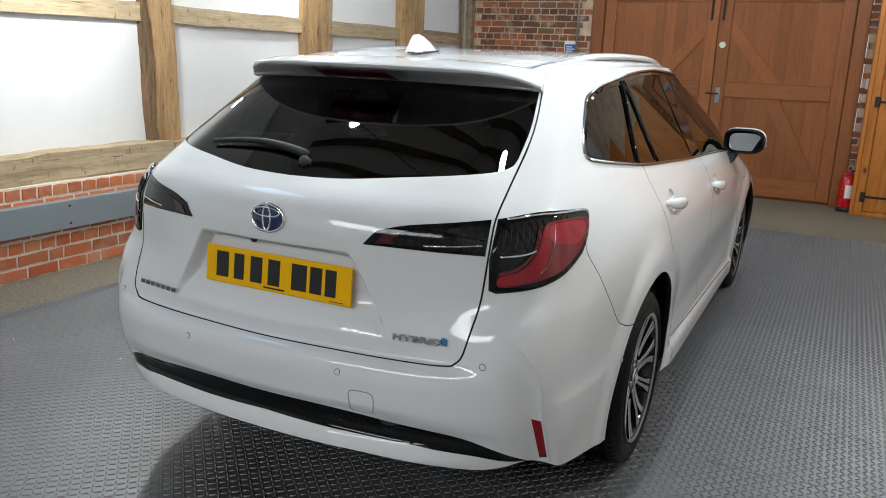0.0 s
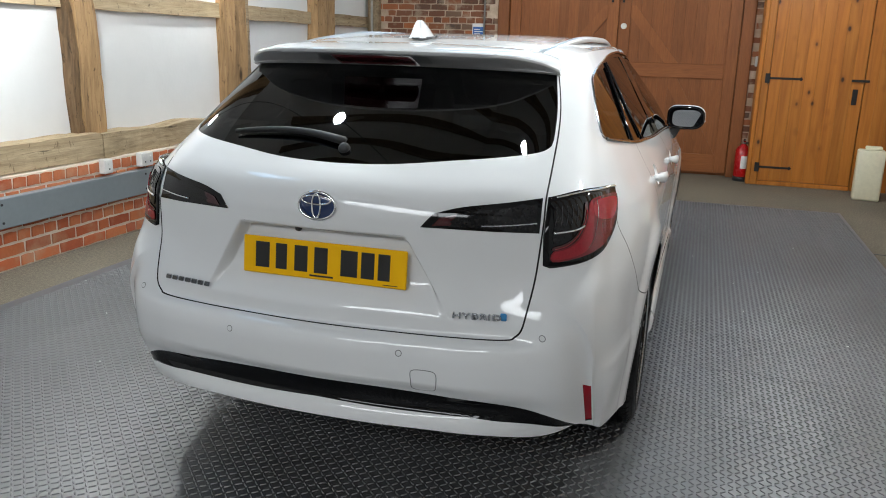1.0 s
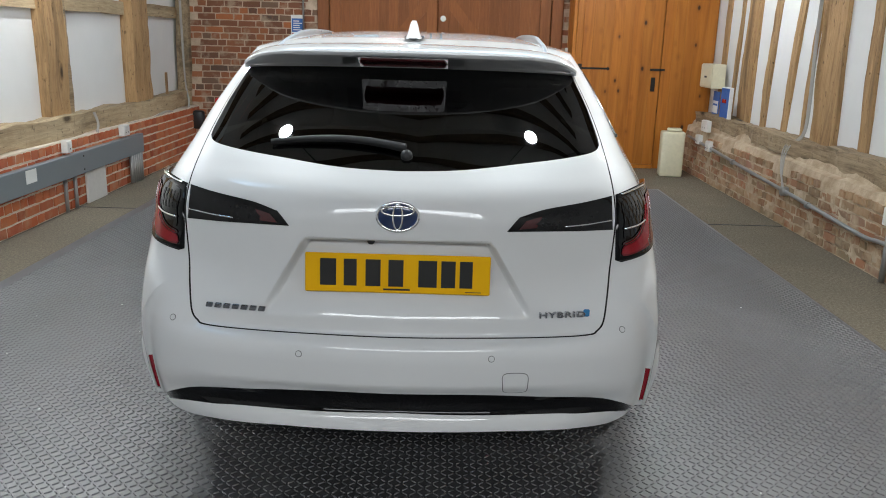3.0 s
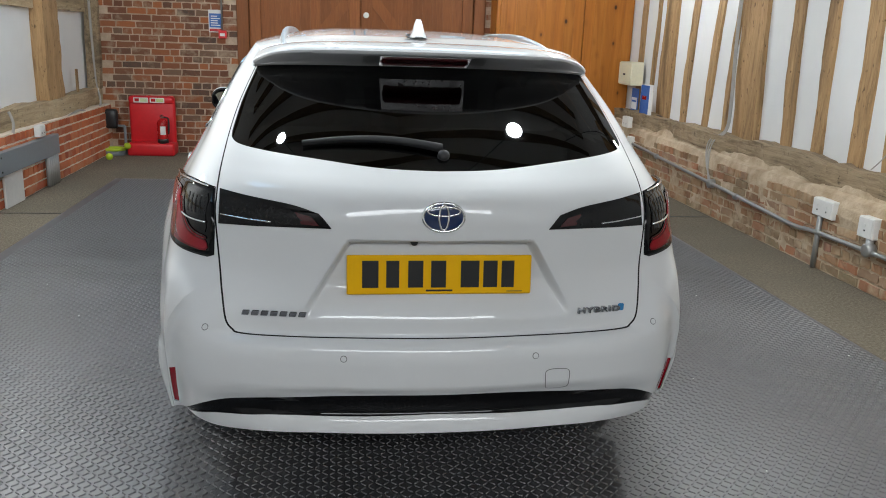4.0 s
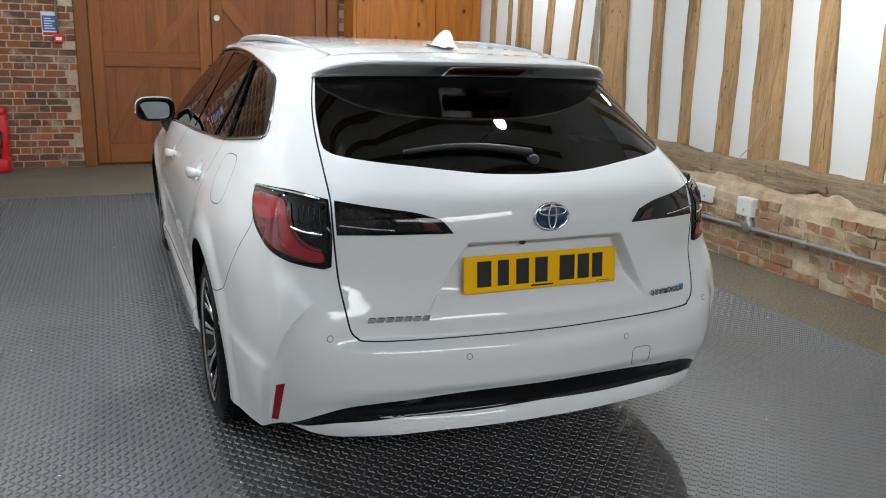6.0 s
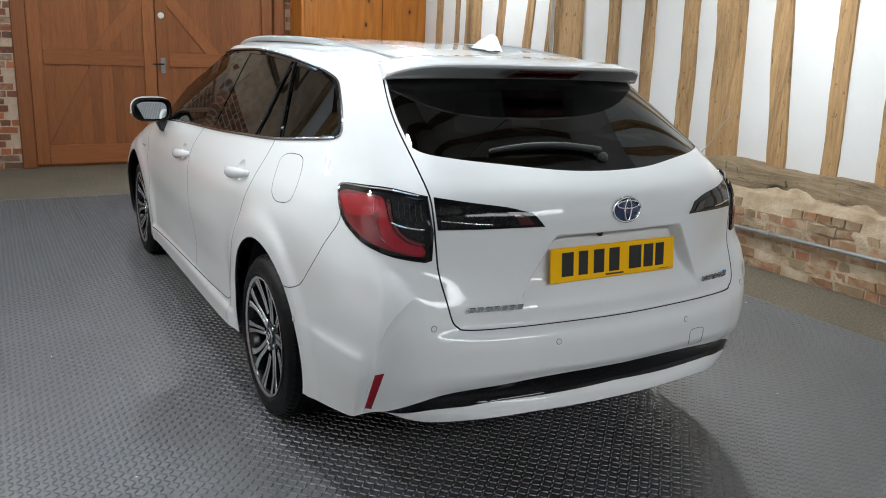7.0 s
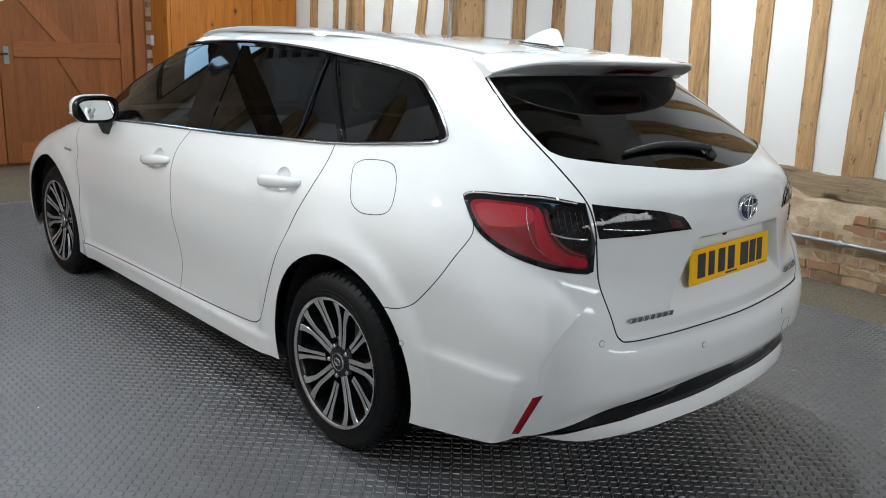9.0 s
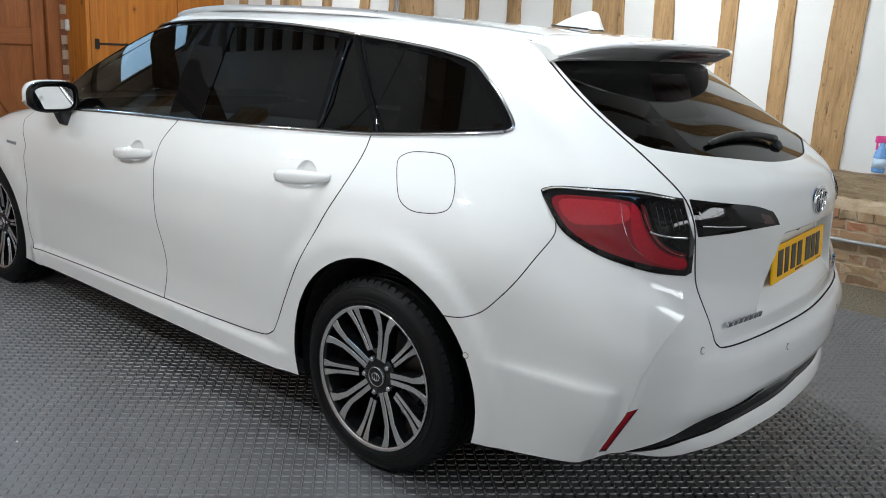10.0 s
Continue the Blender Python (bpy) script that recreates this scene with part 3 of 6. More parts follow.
# conduits along the east plinth
pipe = tagged(part("conduit", tube(spline_points([(2.93, 6.2, .42), (2.92, 5.0, .37), (2.915, 4.2, .33), (2.91, 3.3, .295), (2.91, 2.6, .26), (2.91, 2.05, .235), (2.91, 1.8, .25), (2.91, 1.25, .26), (2.90, .5, .275), (2.90, -.6, .285), (2.90, -2.0, .29)], 6), .015, 10), GALV, smooth=True), "long grey conduit clipped along the brick plinth", "conduit")
for y, z in ((4.6, .35), (2.9, .27), (.7, .27), (-.3, .28)):
    part("clip", lathe([(.025, -.015), (.025, .015)], pose(2.907, y, z, 90), 12), GALV, pipe)
tagged(part("conduit", tube([(2.915, 1.76, 0.01), (2.915, 1.76, .37)], .018, 10), GALV, smooth=True), "short upright conduit to the double socket", "conduit")
tagged(part("conduit", tube([(2.915, 1.23, .25), (2.915, 1.23, .34)], .024, 10), GALV, smooth=True), "conduit stub under the socket", "conduit")
tagged(part("junction_box", lathe([(.042, 0), (.042, .05), (.03, .055)], pose(2.935, 1.22, .27, 0, -90, 0), 16), GALV, smooth=True), "round grey junction box on the conduit", "junction box")
tagged(part("junction_box", lathe([(.038, 0), (.038, .05), (.03, .055)], pose(2.935, 3.36, .295, 0, -90, 0), 16), GALV, smooth=True), "round grey junction box where the cables end", "junction box")
for k, dx in enumerate((0, .02, .04)):
    tagged(part("cable", tube(spline_points([(3.11, 3.62 - dx * 1.5, 2.4), (3.125, 3.66 - dx, 1.6), (3.115, 3.60 - dx, 1.0), (3.08, 3.56 - dx, .74), (3.00, 3.68 - dx * 2, .62), (2.95, 3.58 - dx, .45), (2.92, 3.40 + dx, .31)], 7), .0065, 6), CABLE, smooth=True), "thin grey cable hanging down the wall to the conduit", "cable", group="wall cables")
tagged(part("cable", tube(spline_points([(3.118, 1.36, 1.10), (3.105, 1.34, 1.02), (3.11, 1.42, .92), (3.115, 1.50, .80), (3.08, 1.56, .71)], 6), .004, 6), CABLE, smooth=True), "pale wire hanging from a post", "cable")

# spray bottle on the sill
bottle = empty("spray_bottle", "blue spray bottle with a pink trigger on the sill beam", "bottle", pose(3.09, -.58, .715, 0, 0, -60))
part("body", lathe([(.034, 0), (.038, .01), (.038, .10), (.030, .14), (.014, .17), (.014, .19)], Matrix(), 24), plain("pale_blue_bottle", (.16, .36, .72), .25, bump=0), bottle, smooth=True)
part("label", lathe([(.0387, .03), (.0387, .09)], Matrix(), 24), plain("bottle_label", (.55, .70, .85), .5), bottle, smooth=True)
part("trigger_head", boxed(-.045, .02, -.014, .014, .185, .23, .008, 2), plain("pink_plastic", (.75, .06, .28), .4), bottle, smooth=True)
part("trigger", boxed(-.036, -.026, -.007, .007, .14, .19, .003), plain("pink_trigger", (.75, .06, .28), .4), bottle)

# steel trunking and sockets along the west plinth
trunk = empty("cable_trunking", "grey painted steel cable trunking along the brick plinth", "trunking")
for y0, y1 in ((-1.2, 1.99), (2.0, 4.74)):
    part("length", boxed(-2.93, -2.845, y0, y1 - .004, .275, .455, .004), STEEL_GREY, trunk)
for y in (.6, 1.9, 2.09, 3.4):
    for z in (.31, .42):
        part("screw", lathe([(.008, 0), (.008, .004)], pose(-2.845, y, z, 0, 90, 0), 8), BLACK_PLASTIC, trunk)
part("label", boxed(-2.8445, -2.842, 2.47, 2.62, .345, .44), PAPER, trunk)
for k in range(6):
    y = 4.44 + .05 * k
    part("down_pipe", tube([(-2.865, y, .01), (-2.865, y, .275)], .018, 8), GALV, trunk, smooth=True)
for y in (3.13, 3.30):
    part("down_pipe", tube([(-2.885, y, .0), (-2.885, y, .275)], .016, 8), GALV, trunk, smooth=True)
tagged(part("white_board", boxed(-2.895, -2.875, 3.50, 3.88, 0, .272, .004), WHITE_PLASTIC), "white painted board against the brick under the trunking", "board")
for y in (1.52, 1.93, 3.17, 4.33):
    socket((-2.895, y, .525), 90, .13 if y in (1.93, 4.33) else .08, .10, .05, "white plastic socket box above the trunking", 2 if y in (1.93, 4.33) else 1)
tagged(part("socket_lead", tube(spline_points([(-2.93, 3.86, .73), (-2.91, 3.88, .62), (-2.92, 3.80, .46)], 6), .012, 6), CABLE, smooth=True), "grey lead hanging over the sill beam", "cable")
for k in range(2):
    tagged(part("cable", tube(spline_points([(-3.02, 6.60 - .03 * k, 2.5), (-3.01, 6.60 - .03 * k, 1.4), (-2.99, 6.56, .85), (-2.94, 6.5, .62 - .05 * k), (-2.92, 6.2, .50 - .05 * k), (-2.93, 5.7, .58), (-2.92, 5.2, .52 + .03 * k), (-2.93, 4.6, .56)], 8), .010, 6), CABLE, smooth=True), "thick grey cable sagging along the sill beam", "cable", group="corner cables")
tagged(part("wood_sliver", boxed(-3.05, -3.03, 6.03, 6.07, .74, .98, .003), OAK), "pale sliver of wood leaning on the sill", "wood scrap")

# lime-ringed set in the corner: ring, pole, frame, balls, and a black box for a clear carboy
rig = empty("pump_frame", "grey metal frame with a lime green ring on the floor", "frame", pose(-2.83, 6.50, 0))
part("ring", tube([(.12 * math.cos(a), .09 * math.sin(a), .07) for a in np.arange(24) * math.pi / 12], .018, 8, True), LIME, rig, smooth=True)
part("base", lathe([(.13, 0), (.13, .05), (.10, .055)], Matrix.Diagonal((1, .75, 1, 1)), 24), STEEL_GREY, rig, smooth=True)
part("upright", tube([(-.12, .05, .0), (-.12, .05, .42)], .016, 8), STEEL_GREY, rig, smooth=True)
part("upright", tube([(.12, .06, .0), (.12, .06, .33)], .016, 8), STEEL_GREY, rig, smooth=True)
part("crossbar", tube([(-.12, .05, .33), (.12, .06, .33)], .012, 8), STEEL_GREY, rig, smooth=True)
part("motor", boxed(-.09, .05, .0, .10, .30, .52, .03, 2), BLACK_PLASTIC, rig, smooth=True)
for at in ((-2.78, 6.10, .04), (-2.655, 6.40, .12)):
    bm = bmesh.new()
    bmesh.ops.create_uvsphere(bm, u_segments=20, v_segments=12, radius=.038)
    ball = tagged(part("ball", bm, LIME, smooth=True), "small lime green ball beside the frame", "ball", group="green balls")
    ball.location = at

# small-paned windows high in the gables, behind the camera and over the doors
def gable_window(name, x, y, z, w, h, nx, nz, label):
    ob = empty(name, label, "window", pose(x, y, z), kind="structure")
    for k in range(nx + 1):
        c, half = -w / 2 + w * k / nx, .035 if k in (0, nx) else .014
        part("window_frame" if k in (0, nx) else "glazing_bar", boxed(c - half, c + half, -.02, .02, -h / 2, h / 2, .003), ROOF_WOOD, ob)
    for k in range(nz + 1):
        c, half = -h / 2 + h * k / nz, .035 if k in (0, nz) else .014
        part("window_frame" if k in (0, nz) else "glazing_bar", boxed(-w / 2, w / 2, -.018, .018, c - half, c + half, .003), ROOF_WOOD, ob)
    return ob


gable_window("window_1", 0, -6.90, 3.3, 4.7, 2.3, 8, 4, "small-paned timber window in the white gable wall")
gable_window("window_2", 0, 6.60, 3.70, 4.5, 1.5, 5, 1, "wide timber window in the gable over the brown doors")

# roof timbers and hanging lamps
rise = (5.4 - H) / 3.45
for k, y in enumerate(np.arange(-6.6, 6.6, .36)):
    for s in (-1, 1):
        bm = beam(-1.88 if s > 0 else -.72, .72 if s > 0 else 1.88, -.04, .04, -.09, 0, 0, wob=.008, seed=100 + k, cell=.4)
        ob = tagged(part("rafter", bm, ROOF_WOOD), "dark old roof rafter under the boarding", "rafter", group="rafters", kind="structure")
        ob.matrix_basis = pose(s * 1.725, y, (H + 5.4) / 2 - .09, 0, s * math.degrees(math.atan(rise)), 0)
for y in (-5.2, -1.7, 1.8, 5.3):
    tagged(part("tie_beam", beam(-3.3, 3.3, y - .11, y + .11, 3.20, 3.44, 0, wob=.015, seed=int(y * 10), cell=.25), ROOF_WOOD), "heavy dark oak tie beam across the barn", "beam", group="tie beams", kind="structure")
# a body for every lamp, the three added ones too
for x, y, z, watts in LAMPS:
    lamp = empty("pendant_lamp", "small dark round lamp hanging from the roof, three of the set added for light", "lamp", pose(x, y, z), "hanging lamps")
    part("flex", tube([(0, 0, .12), (0, 0, 5.41 - abs(x) * (5.46 - H) / 3.45 - z)], .004, 6), BLACK_PLASTIC, lamp)
    part("shade", lathe([(.052, .004), (.055, .006), (.050, .03), (.034, .055), (.022, .066)], Matrix(), 20), BLACK_IRON, lamp, "dark round shade", smooth=True)
    part("holder", lathe([(.022, .065), (.026, .08), (.018, .12)], Matrix(), 14), BLACK_PLASTIC, lamp, smooth=True)

# ---- the car's skin: half plan outline by stations, each a profile over height ----
def knots(z, rows):
    """A smooth curve over z through rows of (z, x, y)."""
    rows = np.array(rows, float)
    h, out = rows[:, 0], []
    z = np.clip(z, h[0], h[-1])
    i = np.clip(np.searchsorted(h, z) - 1, 0, len(h) - 2)
    for c in (1, 2):
        v = rows[:, c]
        d = np.diff(v) / np.diff(h)
        m = np.concatenate([[d[0]], np.where(d[1:] * d[:-1] > 0, 2 * d[1:] * d[:-1] / (d[1:] + d[:-1] + 1e-12), 0), [d[-1]]])
        w = h[i + 1] - h[i]
        s = (z - h[i]) / w
        out.append((2 * s**3 - 3 * s**2 + 1) * v[i] + (s**3 - 2 * s**2 + s) * w * m[i]
                   + (3 * s**2 - 2 * s**3) * v[i + 1] + (s**3 - s**2) * w * m[i + 1])
    return out


STATIONS = [
    (0.00, [(0.2, 0, -0.93), (0.295, 0, -1.028), (0.312, 0, -1.043), (0.345, 0, -1.043), (0.375, 0, -1.034), (0.395, 0, -1.02), (0.45, 0, -1.035), (0.475, 0, -1.062), (0.56, 0, -1.068), (0.598, 0, -1.058),
             (0.612, 0, -1.04), (0.625, 0, -1.015), (0.66, 0, -1.012), (0.8, 0, -1.002), (0.93, 0, -1.002), (0.98, 0, -0.992), (1.02, 0, -0.968), (1.06, 0, -0.912), (1.1, 0, -0.85), (1.2, 0, -0.685), (1.33, 0, -0.475), (1.42, 0, -0.33)]),
    (0.30, [(0.2, 0.3, -0.91), (0.295, 0.3, -1.006), (0.312, 0.3, -1.022), (0.345, 0.3, -1.023), (0.375, 0.3, -1.014), (0.395, 0.3, -1), (0.45, 0.3, -1.016), (0.475, 0.3, -1.042), (0.56, 0.3, -1.047), (0.598, 0.3, -1.038),
             (0.612, 0.3, -1.02), (0.625, 0.3, -0.995), (0.66, 0.3, -0.993), (0.8, 0.3, -0.983), (0.93, 0.3, -0.979), (0.98, 0.3, -0.964), (1.02, 0.3, -0.938), (1.06, 0.3, -0.885), (1.1, 0.3, -0.825), (1.2, 0.3, -0.66), (1.33, 0.295, -0.45), (1.42, 0.29, -0.3)]),
    (0.56, [(0.2, 0.53, -0.85), (0.295, 0.545, -0.935), (0.312, 0.55, -0.95), (0.345, 0.555, -0.957), (0.375, 0.557, -0.953), (0.395, 0.557, -0.948), (0.45, 0.56, -0.98), (0.475, 0.56, -0.992), (0.56, 0.56, -0.996), (0.598, 0.56, -0.988),
             (0.612, 0.56, -0.975), (0.625, 0.56, -0.958), (0.66, 0.56, -0.950), (0.8, 0.56, -0.902), (0.93, 0.56, -0.897), (0.98, 0.56, -0.879), (1.02, 0.56, -0.85), (1.06, 0.56, -0.8), (1.1, 0.56, -0.745), (1.2, 0.555, -0.57), (1.33, 0.53, -0.355), (1.42, 0.5, -0.22)]),
    (0.69, [(.20, .67, -.80), (.30, .69, -.865), (.38, .70, -.890), (.46, .702, -.922), (.56, .70, -.934), (.62, .692, -.936), (.68, .68, -.922), (.80, .685, -.850), (.93, .68, -.828), (.99, .665, -.80), (1.03, .655, -.755), (1.10, .635, -.65), (1.2, .615, -.48), (1.33, .572, -.26), (1.42, .535, -.13)]),
    (0.81, [(.20, .765, -.69), (.30, .785, -.742), (.38, .785, -.780), (.46, .781, -.818), (.56, .781, -.842), (.62, .777, -.850), (.67, .772, -.845), (.72, .768, -.828), (.80, .765, -.772), (.93, .745, -.722), (.99, .725, -.69), (1.03, .71, -.645), (1.10, .685, -.54), (1.2, .655, -.39), (1.33, .605, -.17), (1.42, .555, -.04)]),
    (0.90, [(.20, .79, -.65), (.30, .80, -.69), (.46, .813, -.745), (.60, .812, -.74), (.72, .805, -.70), (.80, .795, -.66), (.93, .77, -.61), (.99, .75, -.575), (1.03, .735, -.535), (1.10, .705, -.44), (1.2, .668, -.30), (1.33, .615, -.09), (1.42, .56, .03)]),
    (1.08, [(.18, .82, -.50), (.30, .832, -.51), (.50, .848, -.515), (.70, .85, -.50), (.80, .842, -.48), (.90, .818, -.45), (.99, .78, -.42), (1.05, .75, -.37), (1.10, .727, -.31), (1.2, .682, -.18), (1.33, .622, .03), (1.42, .565, .14)]),
    (1.38, [(.18, .855, -.20), (.30, .865, -.20), (.50, .88, -.20), (.70, .885, -.19), (.80, .876, -.18), (.90, .85, -.16), (1.0, .80, -.12), (1.10, .745, -.04), (1.2, .692, .08), (1.33, .625, .26), (1.42, .567, .36)]),
    (1.92, [(.18, .862, .35), (.30, .870, .35), (.40, .874, .35), (.50, .882, .35), (.65, .893, .35), (.80, .885, .36), (.90, .862, .37), (1.0, .815, .40), (1.10, .76, .46), (1.2, .703, .54), (1.33, .628, .66), (1.42, .568, .72)]),
    (2.78, [(.18, .862, 1.2), (.30, .868, 1.2), (.40, .866, 1.2), (.50, .876, 1.2), (.65, .893, 1.2), (.80, .887, 1.2), (.90, .864, 1.2), (1.0, .817, 1.2), (1.10, .76, 1.2), (1.2, .700, 1.2), (1.33, .624, 1.2), (1.42, .562, 1.2)]),
    (3.68, [(.18, .862, 2.1), (.30, .868, 2.1), (.50, .878, 2.1), (.65, .892, 2.1), (.80, .884, 2.1), (.90, .855, 2.1), (.97, .82, 2.08), (1.10, .752, 2.0), (1.2, .690, 1.86), (1.33, .606, 1.62), (1.42, .54, 1.45)]),
    (4.28, [(.18, .86, 2.7), (.30, .875, 2.7), (.50, .892, 2.7), (.68, .893, 2.7), (.80, .87, 2.68), (.88, .82, 2.6), (.94, .76, 2.4), (1.0, .70, 2.27), (1.10, .64, 2.12), (1.2, .58, 1.97), (1.33, .50, 1.74), (1.42, .45, 1.56)]),
    (4.86, [(.18, .80, 3.25), (.30, .82, 3.28), (.55, .83, 3.25), (.68, .81, 3.18), (.78, .76, 3.05), (.86, .66, 2.85), (.93, .56, 2.6), (1.0, .47, 2.38), (1.10, .42, 2.22), (1.2, .37, 2.06), (1.33, .32, 1.83), (1.42, .28, 1.66)]),
    (5.30, [(.18, .45, 3.53), (.30, .46, 3.57), (.55, .46, 3.55), (.68, .44, 3.45), (.78, .41, 3.28), (.86, .36, 3.0), (.93, .30, 2.7), (1.0, .25, 2.43), (1.10, .22, 2.27), (1.2, .19, 2.11), (1.33, .165, 1.88), (1.42, .14, 1.70)]),
    (5.76, [(.18, 0, 3.58), (.30, 0, 3.63), (.55, 0, 3.61), (.68, 0, 3.51), (.78, 0, 3.34), (.86, 0, 3.05), (.93, 0, 2.74), (1.0, 0, 2.45), (1.10, 0, 2.29), (1.2, 0, 2.13), (1.33, 0, 1.90), (1.42, 0, 1.72)]),
]
US = np.array([u for u, _ in STATIONS])
CREASE = 5  # the bumper corner, with the mirrored first station counted


def smoothstep(a, b, v):
    s = np.clip((v - a) / (b - a), 0, 1)
    return s * s * (3 - 2 * s)


def skin_plain(u, z):
    u, z = np.atleast_1d(np.asarray(u, float)), np.atleast_1d(np.asarray(z, float))
    u, z = np.broadcast_arrays(u, z)
    cols = [knots(z, rows) for _, rows in STATIONS]
    X, Y = np.array([c[0] for c in cols]), np.array([c[1] for c in cols])
    X, Y = np.vstack([-X[1:2], X, -X[-2:-1]]), np.vstack([Y[1:2], Y, Y[-2:-1]])
    K = np.concatenate([[-US[1]], US, [2 * US[-1] - US[-2]]])
    i = np.clip(np.searchsorted(K, u) - 1, 1, len(K) - 3)
    n = np.arange(u.size).reshape(u.shape)
    w = K[i + 1] - K[i]
    s = (u - K[i]) / w
    out = []
    for V in (X, Y):
        V = V.reshape(len(K), -1)
        g = lambda k: V[k.ravel(), n.ravel()].reshape(u.shape)
        a, b, c, d = g(i - 1), g(i), g(i + 1), g(i + 2)
        l, m, r = (b - a) / (K[i] - K[i - 1]), (c - b) / w, (d - c) / (K[i + 2] - K[i + 1])
        p = (K[i] - K[i - 1]); q = (K[i + 2] - K[i + 1])
        m1, m2 = (l * w + m * p) / (w + p), (m * q + r * w) / (w + q)
        sharp = 1.0 * smoothstep(.77, .68, np.array(z, float))
        m1 = np.where(i == CREASE, m1 + (m - m1) * sharp, m1)
        m2 = np.where(i + 1 == CREASE, m2 + (m - m2) * sharp, m2)
        out.append((2 * s**3 - 3 * s**2 + 1) * b + (s**3 - 2 * s**2 + s) * w * m1 + (3 * s**2 - 2 * s**3) * c + (s**3 - s**2) * w * m2)
    return np.stack([out[0], out[1], np.array(z, float)], -1)


def recess(x, z):
    """How far the number plate's recess goes in."""
    half = .262 + (.893 - z) * .58
    side = smoothstep(0, .03, half - np.abs(x)) * smoothstep(0, .022, .893 - z)
    return .050 * side * smoothstep(.655, .76, z)


FOLD_Z, FOLD_U = [.20, .28, .46, .56, .625, .665, .70, .733, .76], [.81, .81, .81, .808, .790, .765, .730, .672, .61]


def skin(u, z):
    p = skin_plain(u, z)
    u = np.broadcast_to(np.atleast_1d(np.asarray(u, float)), p.shape[:-1])
    near = (p[..., 1] < -.8)
    p[..., 1] += np.where(near, recess(p[..., 0], p[..., 2]), 0)
    for hub in (0.0, 2.70):
        r = np.hypot(p[..., 1] - hub, p[..., 2] - .33)
        lip = smoothstep(.50, .435, r) * smoothstep(-.95, -.45, p[..., 1]) * (p[..., 2] < .95)
        p[..., 0] += .012 * lip * (p[..., 0] > .7)
    edge = np.interp(p[..., 2], FOLD_Z, FOLD_U) - u
    fold = np.where(edge > 0, np.maximum(edge, 0) / .045 * np.exp(1 - np.maximum(edge, 0) / .045), 0) * smoothstep(.75, .63, p[..., 2])
    p[..., 1] += .0125 * fold
    p[..., 0] -= .0050 * fold
    ledge = smoothstep(.535, .490, p[..., 2]) * smoothstep(.825, .88, u) * smoothstep(1.20, 1.06, u)
    p[..., 0] += .008 * ledge
    p[..., 1] -= .006 * ledge
    sill = smoothstep(.305, .270, p[..., 2]) * smoothstep(.36, .50, p[..., 1]) * smoothstep(2.32, 2.22, p[..., 1])
    p[..., 0] += .026 * sill
    return p


def skin_normal(u, z):
    """Normals of the skin, evened out over a hand's width on the doors and quarters."""
    u, z = np.broadcast_arrays(np.atleast_1d(np.asarray(u, float)), np.atleast_1d(np.asarray(z, float)))
    wide = smoothstep(1.15, 1.6, u) * smoothstep(.40, .55, z) * smoothstep(1.36, 1.28, z)
    out = 0
    for k in (1, .55):
        eu, ez = 1e-3 + .11 * k * wide, 1e-3 + .045 * k * wide
        n = np.cross(skin(u + eu, z) - skin(u - eu, z), skin(u, z + ez) - skin(u, z - ez))
        out = out + n / (np.linalg.norm(n, axis=-1, keepdims=True) + 1e-12)
    return out / (np.linalg.norm(out, axis=-1, keepdims=True) + 1e-12)


# ---- the car: panels cut from the skin ----
from mathutils.geometry import delaunay_2d_cdt, tessellate_polygon


def solve_u(value, z, axis, lo, hi):
    for _ in range(40):
        mid = (lo + hi) / 2
        if skin_plain(mid, z)[0][axis] < value:
            lo = mid
        else:
            hi = mid
    return (lo + hi) / 2


def at_y(*rows):
    """Places on the flank, given as (y, z), in skin coordinates."""
    return [(solve_u(y, z, 1, .3, 5.76), z) for y, z in rows]


def spline(rows, n=6, closed=False):
    """A Catmull-Rom curve through rows."""
    p = np.array(rows, float)
    k = len(p)
    out = []
    for i in range(k if closed else k - 1):
        a, b, c, d = (p[j % k] if closed else p[min(max(j, 0), k - 1)] for j in (i - 1, i, i + 1, i + 2))
        for s in np.arange(n) / n:
            out.append(.5 * (2 * b + (c - a) * s + (2 * a - 5 * b + 4 * c - d) * s**2 + (3 * b - a - 3 * c + d) * s**3))
    if not closed:
        out.append(p[-1])
    return np.array(out)


def inside(poly, q):
    poly, q = np.asarray(poly), np.asarray(q)
    x, y = q[:, 0], q[:, 1]
    res = np.zeros(len(q), bool)
    j = len(poly) - 1
    for i in range(len(poly)):
        (xi, yi), (xj, yj) = poly[i], poly[j]
        if yi != yj:
            res ^= ((yi > y) != (yj > y)) & (x < (xj - xi) * (y - yi) / (yj - yi) + xi)
        j = i
    return res


